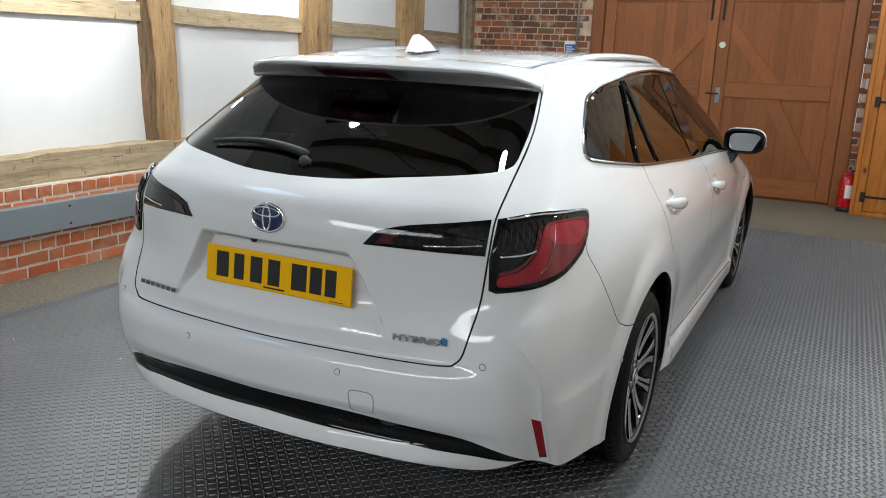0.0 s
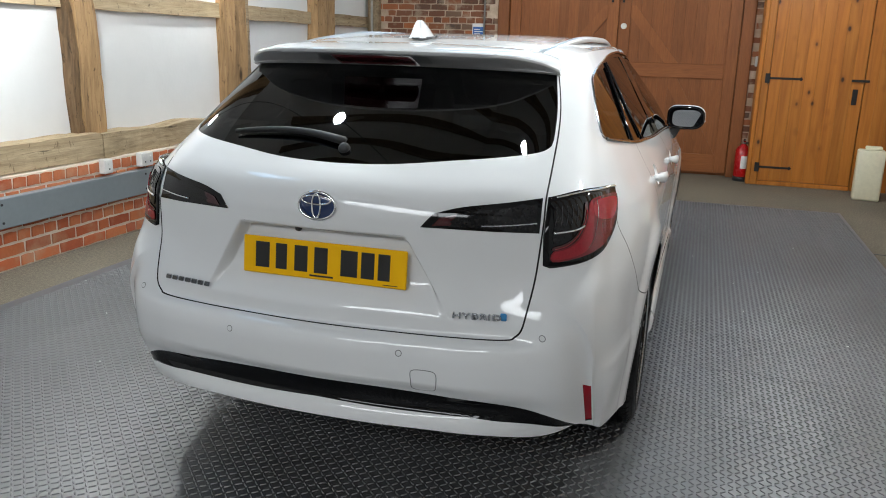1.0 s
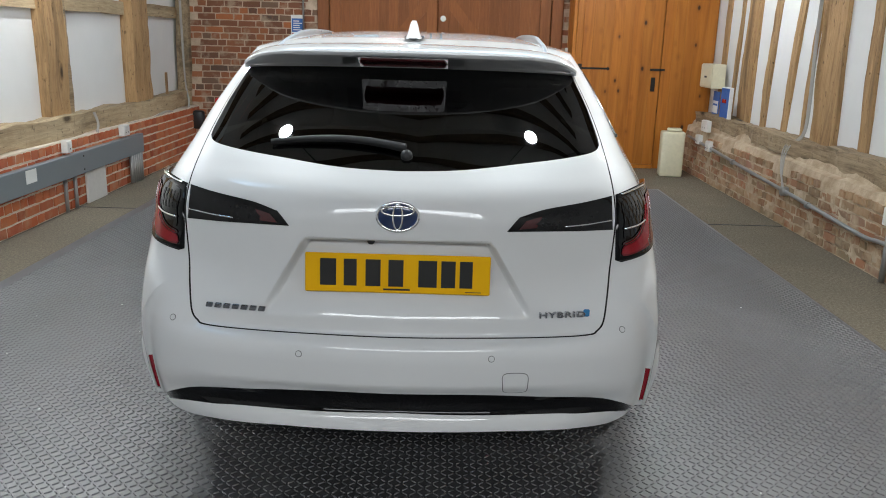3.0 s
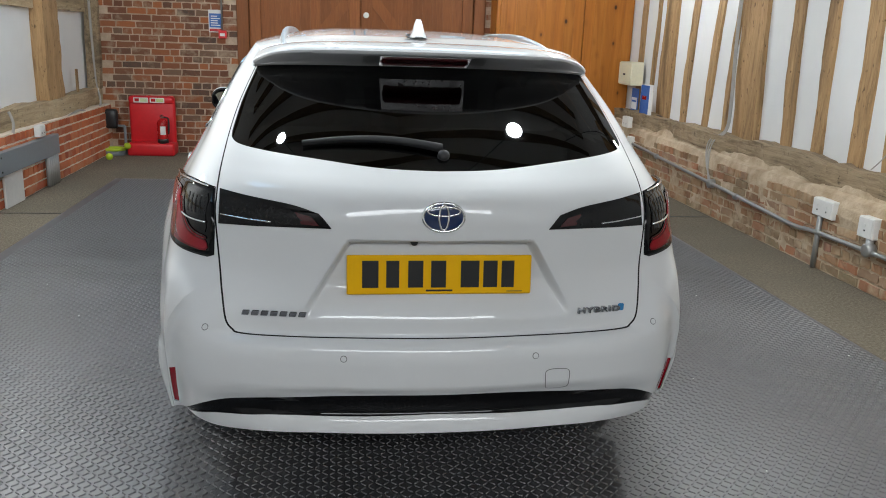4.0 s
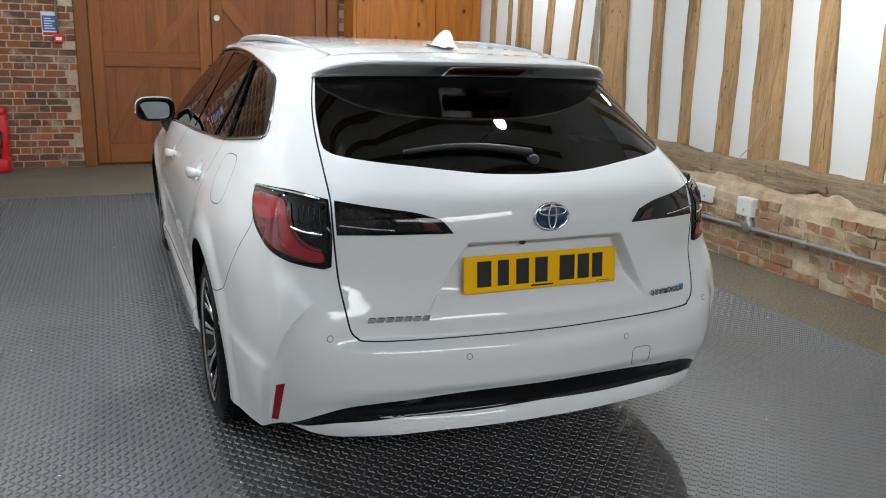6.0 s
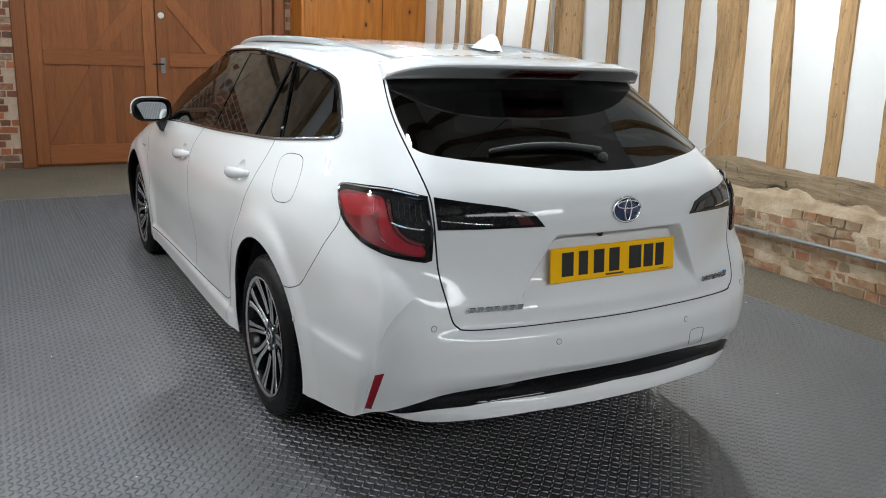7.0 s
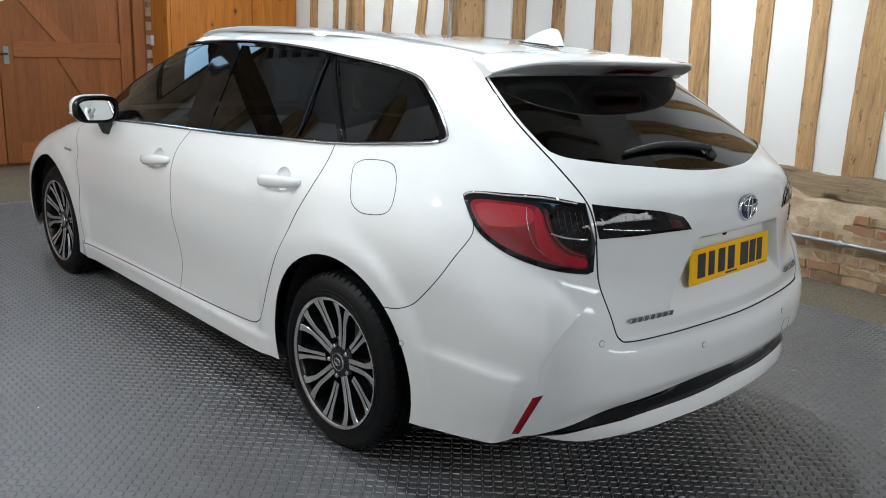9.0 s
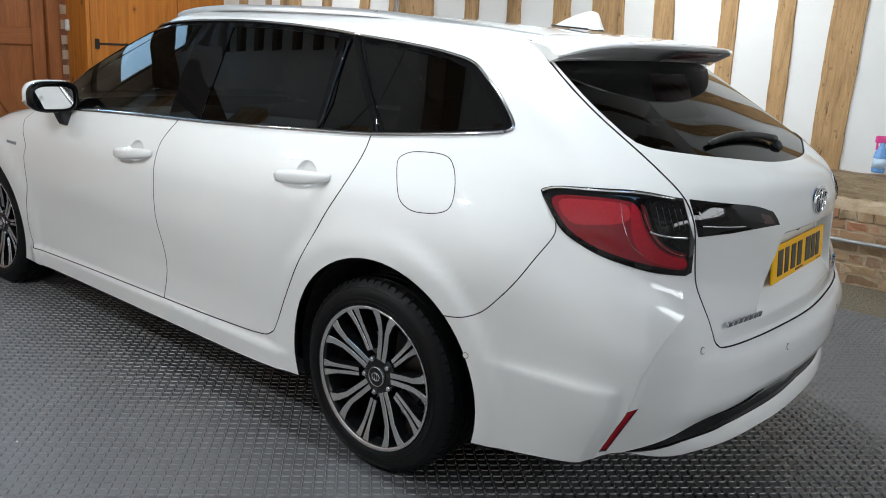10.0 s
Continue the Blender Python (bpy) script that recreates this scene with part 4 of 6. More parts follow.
def ribbon(line, half=.0022, closed=False):
    """A band of even true width along a line on the skin, as a polygon (or two rings)."""
    line = np.asarray(line)
    e = 1e-3
    t = np.gradient(line, axis=0) if not closed else np.roll(line, -1, 0) - np.roll(line, 1, 0)
    pu = (skin(line[:, 0] + e, line[:, 1]) - skin(line[:, 0] - e, line[:, 1])) / (2 * e)
    pz = (skin(line[:, 0], line[:, 1] + e) - skin(line[:, 0], line[:, 1] - e)) / (2 * e)
    uu, uz, zz = (pu * pu).sum(1), (pu * pz).sum(1), (pz * pz).sum(1)
    gt = np.stack([uu * t[:, 0] + uz * t[:, 1], uz * t[:, 0] + zz * t[:, 1]], 1)
    d = np.stack([-gt[:, 1], gt[:, 0]], 1)
    size = np.sqrt(uu * d[:, 0]**2 + 2 * uz * d[:, 0] * d[:, 1] + zz * d[:, 1]**2)
    d = d / size[:, None] * half
    if closed:
        return line + d, line - d
    return np.vstack([line + d, (line - d)[::-1]])


def fill(loops, step, box_):
    """Triangles over a grid of skin coordinates in which the loops are kept as edges."""
    pts, edges = [], []
    for loop in loops:
        k, n = len(pts), len(loop)
        pts += [tuple(p) for p in loop]
        edges += [(k + i, k + (i + 1) % n) for i in range(n)]
    u0, u1, z0, z1 = box_
    us, u = [], u0
    while u < u1:
        us.append(u)
        u += step if u < 1.6 else (step * 1.7 if u < 3.9 else step * 3)
    zs = np.arange(z0, z1 + 1e-6, step)
    for u in us + [u1]:
        pts += [(u, z) for z in zs]
    v, _, f, _, _, _ = delaunay_2d_cdt([Vector(p) for p in pts], edges, [], 0, 1e-5)
    uv = np.array([(p.x, p.y) for p in v])
    return uv, np.array([t for t in f if len(t) == 3])


def even_form(p, dep, deg):
    """A smooth low-order sheet through points of the skin: their places on it and its normals."""
    i, j = (1, 2) if dep == 0 else (0, 2)
    a, b = p[:, i] - p[:, i].mean(), p[:, j] - p[:, j].mean()
    if dep == 1:
        a = p[:, 0]
    terms = [(m, n) for m in range(deg[0] + 1) for n in range(deg[1] + 1) if (dep == 0 and m + n <= max(deg)) or (dep == 1 and m % 2 == 0)]
    use = p[:, 1] < 1.78 if dep == 0 and p[:, 1].min() < 1.5 else p[:, 1] < 9
    k = np.linalg.lstsq(np.stack([a**m * b**n for m, n in terms], 1)[use], p[use, dep], rcond=None)[0]
    q, nrm = p.copy(), np.zeros_like(p)
    if dep == 1:
        q[:, dep] = sum(c * a**m * b**n for c, (m, n) in zip(k, terms))
    nrm[:, i] = -sum(c * m * a**max(m - 1, 0) * b**n for c, (m, n) in zip(k, terms))
    nrm[:, j] = -sum(c * n * a**m * b**max(n - 1, 0) for c, (m, n) in zip(k, terms))
    nrm[:, dep] = 1
    if dep == 1:
        # the rear window is slightly bowed from top to bottom
        q[:, 1] += .35 * ((p[:, 2] - 1.2)**2 - .006)
        nrm[:, 2] -= .70 * (p[:, 2] - 1.2)
        nrm = -nrm
    return q, nrm / np.linalg.norm(nrm, axis=1, keepdims=True)


def surface_mesh(name, uv, tris, sides, material, offset=0.0, form=None):
    """A mesh of triangles on the skin, on the right (1), the left (-1) or both sides, with the skin's own normals."""
    used, back = np.unique(tris, return_inverse=True)
    tris = back.reshape(-1, 3)
    uv = uv[used]
    p, n = skin(uv[:, 0], uv[:, 1]), skin_normal(uv[:, 0], uv[:, 1])
    if form:
        p, n = even_form(p, *form)
    p = p + (offset(uv)[:, None] if callable(offset) else offset) * n
    a, b, c = p[tris[:, 0]], p[tris[:, 1]], p[tris[:, 2]]
    flip = (np.cross(b - a, c - a) * n[tris[:, 0]]).sum(1) < 0
    tris[flip] = tris[flip][:, ::-1]
    P, N, T = [], [], []
    if sides == (1, -1):
        mid = uv[:, 0] < 1e-6
        p[mid, 0] = 0
        n[mid, 0] = 0
        left = np.where(mid, np.arange(len(p)), len(p) + np.cumsum(~mid) - 1)
        P, N = np.vstack([p, p[~mid] * [-1, 1, 1]]), np.vstack([n, n[~mid] * [-1, 1, 1]])
        T = np.vstack([tris, left[tris][:, ::-1]])
    else:
        s = sides[0]
        P, N, T = p * [s, 1, 1], n * [s, 1, 1], tris if s == 1 else tris[:, ::-1]
    me = bpy.data.meshes.new(name)
    me.from_pydata(P.tolist(), [], T.tolist())
    me.materials.append(material)
    me.shade_smooth()
    N = N / np.linalg.norm(N, axis=1, keepdims=True)
    me.normals_split_custom_set_from_vertices(N.tolist())
    return me


def skin_patch(name, poly, material, parent, sides, offset=.002, step=.02, label="", solid=0.0, form=None):
    """A patch of the skin with a given outline, lifted by offset."""
    poly = np.asarray(poly)
    lo, hi = poly.min(0), poly.max(0)
    uv, tris = fill([poly], step, (lo[0], hi[0], lo[1], hi[1]))
    mid = uv[tris].mean(1)
    tris = tris[inside(poly, mid)]
    obs = []
    for s in ([sides] if sides == (1, -1) else [(k,) for k in sides]):
        ob = new(name, surface_mesh(name, uv, tris, s, material, offset, form))
        if solid:
            mod = ob.modifiers.new("thickness", "SOLIDIFY")
            mod.thickness, mod.offset = solid, -1
        ob.parent = parent[s[0]] if isinstance(parent, dict) else parent
        obs.append(tagged(ob, label))
    return obs


def skin_rod(name, line, r, material, parent, side, lift=0.0, closed=False, sides=8, label=""):
    line = np.asarray(line)
    lift = lift(line)[:, None] if callable(lift) else lift
    p = (skin(line[:, 0], line[:, 1]) + lift * skin_normal(line[:, 0], line[:, 1])) * [side, 1, 1]
    return part(name, tube(p, r, sides, closed), material, parent, label, smooth=True)


car = empty("estate_car", "pearl white five-door estate car parked on the rubber mat", "car")

# outlines in skin coordinates (way round from the tail's middle, height)
GATE = spline([(.588, 1.352), (.600, 1.312), (.628, 1.213), (.640, 1.116), (.628, 1.0), (.614, .835), (.604, .713), (.594, .655), (.575, .628), (.545, .619), (.40, .6175), (.2, .618), (0, .618)], 8)
REAR_GLASS = np.vstack([spline([(0, 1.066), (.17, 1.071), (.377, 1.090), (.50, 1.103), (.585, 1.113), (.618, 1.125)], 6), spline([(.622, 1.14), (.611, 1.213), (.588, 1.30), (.578, 1.343)], 5), [(0, 1.343)]])
LAMP_IN = np.vstack([spline([(.300, .919), (.330, .953), (.345, .960), (.41, .977), (.52, .990), (.617, 1.000)], 5), [(.6115, .909), (.5, .913)]])
LAMP_OUT = np.vstack([spline([(.634, 1.002), (.70, 1.007), (.80, 1.006), (.90, 1.000), (.975, .992), (.990, .985)], 4), spline([(.985, .97), (.965, .935), (.94, .895), (.90, .868), (.852, .846), (.78, .829), (.722, .819), (.645, .811)], 4), [(.626, .818), (.6225, .90)]])
BOTTOM = spline([(0, .338), (.3, .337), (.5, .327), (.62, .314), (.68, .316), (.75, .322), (.80, .302), (.86, .281), (.97, .265), (1.185, .238), (1.32, .225), (1.9, .222), (2.3, .212), (3.6, .212), (4.0, .20), (5.76, .20)], 6)
STRIP_TOP = spline([(0, .451), (.2, .450), (.44, .438), (.52, .430), (.60, .412), (.655, .388), (.70, .360), (.755, .321)], 6)
STRIP_LOW = spline([(.74, .324), (.70, .336), (.66, .350), (.62, .361), (.54, .370), (.445, .379), (.2, .383), (0, .387)], 6)
STRIP = np.vstack([STRIP_TOP, STRIP_LOW])
BUMPER_SPLIT = spline([(.955, .915), (.965, .878), (1.033, .804), (1.117, .705), (1.171, .647), (1.217, .620), (1.266, .608), (1.32, .604)], 6)
BELT = at_y((2.24, .962), (1.93, .974), (1.47, .997), (.852, 1.022), (.45, 1.045), (.135, 1.064), (-.175, 1.098), (-.325, 1.119))
DLO = np.vstack([spline(BELT, 6), spline(at_y((-.345, 1.128), (-.340, 1.145), (-.30, 1.185), (-.20, 1.262), (-.131, 1.302), (-.04, 1.322), (.12, 1.341), (.344, 1.359), (.53, 1.374), (.80, 1.386), (1.09, 1.389), (1.474, 1.371), (1.736, 1.326), (2.02, 1.215), (2.20, 1.09), (2.275, .99)), 5)])
PANES = {
    "front_glass": at_y((1.99, .985), (2.0, 1.17), (1.80, 1.283), (1.60, 1.338), (1.40, 1.366), (1.265, 1.372), (1.20, 1.018), (1.6, 1.0)),
    "corner_glass": at_y((2.20, .985), (2.04, .982), (2.045, 1.14), (2.12, 1.08)),
    "rear_glass": at_y((1.00, 1.030), (1.03, 1.20), (1.065, 1.372), (.80, 1.370), (.60, 1.360), (.455, 1.348), (.385, 1.060), (.7, 1.042)),
    "fixed_glass": at_y((.36, 1.062), (.425, 1.345), (.385, 1.343), (.26, 1.2), (.135, 1.076)),
    "quarter_glass": at_y((.335, 1.338), (.12, 1.325), (-.04, 1.306), (-.115, 1.287), (-.18, 1.25), (-.275, 1.175), (-.31, 1.14), (-.29, 1.128), (-.1, 1.102), (.095, 1.080), (.22, 1.2)),
}
DOOR_SPLIT = spline(at_y((1.12, 1.012), (1.178, .915), (1.187, .786), (1.175, .635), (1.144, .485), (1.150, .38), (1.165, .309), (1.16, .295)), 6)
DOOR_REAR = spline(at_y((.135, 1.070), (.136, .989), (.231, .787), (.311, .645), (.388, .504), (.45, .38), (.49, .335), (.56, .312), (.80, .300), (1.16, .294), (1.7, .288), (2.24, .280)), 6)
DOOR_FRONT = spline(at_y((2.262, .965), (2.29, .80), (2.29, .711), (2.28, .59), (2.30, .40), (2.275, .30), (2.24, .278)), 6)
FLAP = spline([(1.495, .985), (1.485, 1.012), (1.44, 1.031), (1.38, 1.038), (1.315, 1.038), (1.286, 1.020), (1.278, .95), (1.288, .908), (1.318, .888), (1.37, .878), (1.425, .877), (1.468, .895), (1.486, .93)], 4, True)
REFLECTOR = np.array([(.777, .468), (.807, .458), (.807, .322), (.787, .322)])
BONNET = spline([(3.95, .975), (4.28, .90), (4.86, .80), (5.3, .77), (5.76, .765)], 6)
FRONT_SPLIT = spline([(4.80, .83), (4.72, .70), (4.66, .55), (4.62, .45)], 5)
SCREEN = np.vstack([spline([(3.93, .99), (4.28, 1.005), (4.86, 1.01), (5.76, 1.01)], 5), spline([(5.76, 1.37), (4.86, 1.37), (4.28, 1.37), (3.98, 1.365), (3.86, 1.30), (3.80, 1.15)], 5)])
angles = np.linspace(0, 2 * math.pi, 73)[:-1]
HANDLES = (("front_door", 1.462, 1.215, .843, .871), ("rear_door", .474, .228, .895, .920))
CUPS = []
for _, y0, y1, z0, z1 in HANDLES:
    c = at_y(((y0 + y1) / 2 - .012, (z0 + z1) / 2 + .010))[0]
    CUPS.append(np.stack([c[0] + .050 * np.cos(angles[::3]), c[1] + .040 * np.sin(angles[::3])], 1))


def arch(y, z, r):
    out = []
    for a in angles:
        zz = z + r * math.sin(a)
        out.append((solve_u(y + r * math.cos(a), max(zz, .19), 1, .3, 5.76), zz))
    return np.array(out)


ARCH_R, ARCH_F = arch(-.022, .335, .378), arch(2.72, .335, .368)
TOP = spline([(0, 1.355), (.5, 1.355), (.6, 1.362), (.69, 1.375), (.9, 1.388), (1.08, 1.393), (1.38, 1.398), (1.92, 1.402), (2.78, 1.403), (3.3, 1.400), (3.68, 1.392), (4.28, 1.39), (5.76, 1.385)], 6)
fold_z = np.linspace(.30, .745, 40)
fold_line = ribbon(np.stack([np.interp(fold_z, FOLD_Z, FOLD_U), fold_z], 1), .0008)
gaps = [ribbon(GATE, .0026), ribbon(BUMPER_SPLIT, .0016), ribbon(DOOR_SPLIT), ribbon(DOOR_REAR), ribbon(DOOR_FRONT), ribbon(BONNET), ribbon(FRONT_SPLIT, .0016)]
flap_out, flap_in = ribbon(FLAP, .0014, closed=True)
below = np.vstack([BOTTOM, [(5.76, .0), (0, .0)]])
above = np.vstack([TOP, [(5.76, 1.6), (0, 1.6)]])
RECESS = []
for k in range(6):
    zz = np.linspace(.893 - .022 * k / 5, .655, 14)
    edge_u = .262 + (.893 - zz) * .58 - .030 * k / 5
    RECESS.append(np.vstack([[(0, zz[0])], np.stack([edge_u, zz], 1), [(0, .655)]]))
uv, tris = fill([fold_line] + RECESS + CUPS + [np.maximum(g, [0, 0]) for g in gaps] + [REAR_GLASS, LAMP_IN, LAMP_OUT, STRIP, DLO, flap_out, flap_in, REFLECTOR, SCREEN, ARCH_R, ARCH_F, below, above], .02, (0, 5.76, .19, 1.42))
mid = uv[tris].mean(1)
ins = lambda poly: inside(poly, mid)
solid = ~(ins(below) | ins(above) | ins(ARCH_R) | ins(ARCH_F))
for g in gaps:
    solid &= ~ins(g)
solid &= uv[tris][:, :, 1].max(1) < 1.425
fring = ins(flap_out) ^ ins(flap_in)
fin_ = ins(flap_out) & ins(flap_in)
solid &= ~fring
for hole in [REAR_GLASS, LAMP_IN, LAMP_OUT, STRIP, DLO, REFLECTOR, SCREEN] + CUPS:
    solid &= ~ins(hole)
gate_poly = np.vstack([GATE, [(0, 1.6), (.585, 1.6)]])
rear_door_poly = np.vstack([spline(DOOR_REAR[:1], 1), DOOR_REAR[DOOR_REAR[:, 0] < DOOR_SPLIT[-1, 0]], DOOR_SPLIT[::-1]])
front_door_poly = np.vstack([DOOR_SPLIT, DOOR_REAR[DOOR_REAR[:, 0] > DOOR_SPLIT[-1, 0]], DOOR_FRONT[::-1]])
in_gate, in_rd, in_fd = ins(gate_poly), ins(rear_door_poly), ins(front_door_poly)
valance_poly = np.vstack([STRIP_LOW, [(0, .2), (.74, .2)]])
in_val = ins(valance_poly)
split_z = np.interp(mid[:, 0], BUMPER_SPLIT[:, 0], BUMPER_SPLIT[:, 1], left=.95, right=.604)
in_bumper = (mid[:, 0] < 1.32) & (mid[:, 1] < split_z) & ~in_gate & ~in_val
bonnet_z = np.interp(mid[:, 0], BONNET[:, 0], BONNET[:, 1], left=9)
in_bonnet = (mid[:, 1] > bonnet_z) & (mid[:, 1] < 1.0)
split_u = np.interp(mid[:, 1], FRONT_SPLIT[::-1, 1], FRONT_SPLIT[::-1, 0])
in_nose = (mid[:, 0] > split_u) & ~in_bonnet & (mid[:, 1] < .95)
sill_z = np.interp(mid[:, 0], DOOR_REAR[:, 0], DOOR_REAR[:, 1])
in_sill = (mid[:, 0] > 1.9) & (mid[:, 0] < DOOR_FRONT[:, 0].max()) & (mid[:, 1] < sill_z) & ~in_rd & ~in_fd & (mid[:, 1] < .34)
in_fender = (mid[:, 0] > DOOR_FRONT[:, 0].min()) & (mid[:, 1] < .99) & ~in_fd & ~in_bonnet & ~in_nose & ~in_sill
taken = in_gate | in_rd | in_fd | in_val | in_bumper | in_bonnet | in_nose | in_sill | in_fender | fin_


def panel(name, mask, sides, parent=car, material=PAINT, label=""):
    return tagged(_link(new(name, surface_mesh(name, uv, tris[solid & mask], sides, material)), parent), label)


def _link(ob, parent):
    ob.parent = parent
    return ob


tailgate = panel("tailgate", in_gate & ~taken | in_gate, (1, -1))
bumper = panel("rear_bumper", in_bumper, (1, -1))
panel("valance", in_val, (1, -1), bumper, label="white lower lip of the rear bumper")
panel("bonnet", in_bonnet, (1, -1))
panel("front_bumper", in_nose, (1, -1))
SIDES = {1: {}, -1: {}}
for s in (1, -1):
    d = SIDES[s]
    d["rear_door"] = panel("rear_door", in_rd, (s,))
    d["front_door"] = panel("front_door", in_fd, (s,))
    if s == -1:
        d["quarter"] = panel("quarter_panel", ~taken, (s,))
        panel("fuel_flap", fin_, (s,))
    else:
        whole = solid & (~taken | fin_) | fring
        d["quarter"] = _link(new("quarter_panel", surface_mesh("quarter_panel", uv, tris[whole], (s,), PAINT)), car)
    panel("sill", in_sill, (s,))
    panel("front_wing", in_fender, (s,))

# dark shell just inside the panels, seen through the joints
U, Z = np.meshgrid(np.linspace(0, 5.76, 150), np.linspace(.25, 1.36, 50), indexing="ij")
q = np.stack([U.ravel(), Z.ravel()], 1)
open_ = inside(DLO, q) | inside(REAR_GLASS, q) | inside(SCREEN, q) | inside(ARCH_R, q) | inside(ARCH_F, q) | inside(below, q) | inside(above, q) | (q[:, 0] < .50) & (q[:, 1] > .64) & (q[:, 1] < .91)
G = (skin(U, Z) - .022 * skin_normal(U, Z)).reshape(-1, 3)
faces = [(i * 50 + j, (i + 1) * 50 + j, (i + 1) * 50 + j + 1, i * 50 + j + 1) for i in range(149) for j in range(49)]
faces = [f for f in faces if not any(open_[k] for k in f)]
P = np.vstack([G, G * [-1, 1, 1]])
me = bpy.data.meshes.new("inner_shell")
me.from_pydata(P.tolist(), [], faces + [tuple(k + len(G) for k in f[::-1]) for f in faces])
me.materials.append(GAP_BLACK)
_link(new("inner_shell", me), car)

# glass
skin_patch("rear_window", REAR_GLASS, GLASS_DARK, tailgate, (1, -1), -.003, .03, "dark tinted rear window", form=(1, (6, 3)))
skin_patch("windscreen", SCREEN, GLASS_CLEAR, car, (1, -1), -.002, .05)
for s in (1, -1):
    d = SIDES[s]
    uvp, trp = fill([DLO] + [np.array(p) for p in PANES.values()], .03, (DLO[:, 0].min(), DLO[:, 0].max(), DLO[:, 1].min(), DLO[:, 1].max()))
    mp = uvp[trp].mean(1)
    keep = inside(DLO, mp)
    for p in PANES.values():
        keep &= ~inside(np.array(p), mp)
    ob = _link(new("window_surround", surface_mesh("window_surround", uvp, trp[keep], (s,), GLOSS_BLACK, -.004)), car)
    tagged(ob, "gloss black window surround and pillars")
    for name, outline in PANES.items():
        owner = d["front_door"] if name in ("front_glass", "corner_glass") else d["quarter"] if name == "quarter_glass" else d["rear_door"]
        skin_patch(name, np.array(outline), GLASS_CLEAR if owner is d["front_door"] else GLASS_DARK, owner, (s,), -.007, .04, form=(0, (2, 2)))
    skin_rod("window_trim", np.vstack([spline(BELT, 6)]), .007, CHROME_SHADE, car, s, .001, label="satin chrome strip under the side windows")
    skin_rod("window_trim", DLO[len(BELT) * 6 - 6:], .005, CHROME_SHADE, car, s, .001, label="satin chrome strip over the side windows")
    # divider bars
    for a, b in (((.40, 1.352), (.37, 1.055)), ((.36, 1.35), (.115, 1.072))):
        skin_rod("window_bar", spline(at_y(a, ((a[0] + b[0]) / 2, (a[1] + b[1]) / 2), b), 5), .0045, GLOSS_BLACK, SIDES[s]["rear_door"], s, -.002)

# lamps
def swell(lift):
    """The tail lamp stands proud of the corner along its upper edge."""
    ease = lambda k: np.clip(k, 0, 1)**2 * (3 - 2 * np.clip(k, 0, 1))
    return lambda uv: lift + .017 * ease((uv[:, 1] - .89) / .10) * ease((uv[:, 0] - .645) / .13) * ease((1.0 - uv[:, 0]) / .07)


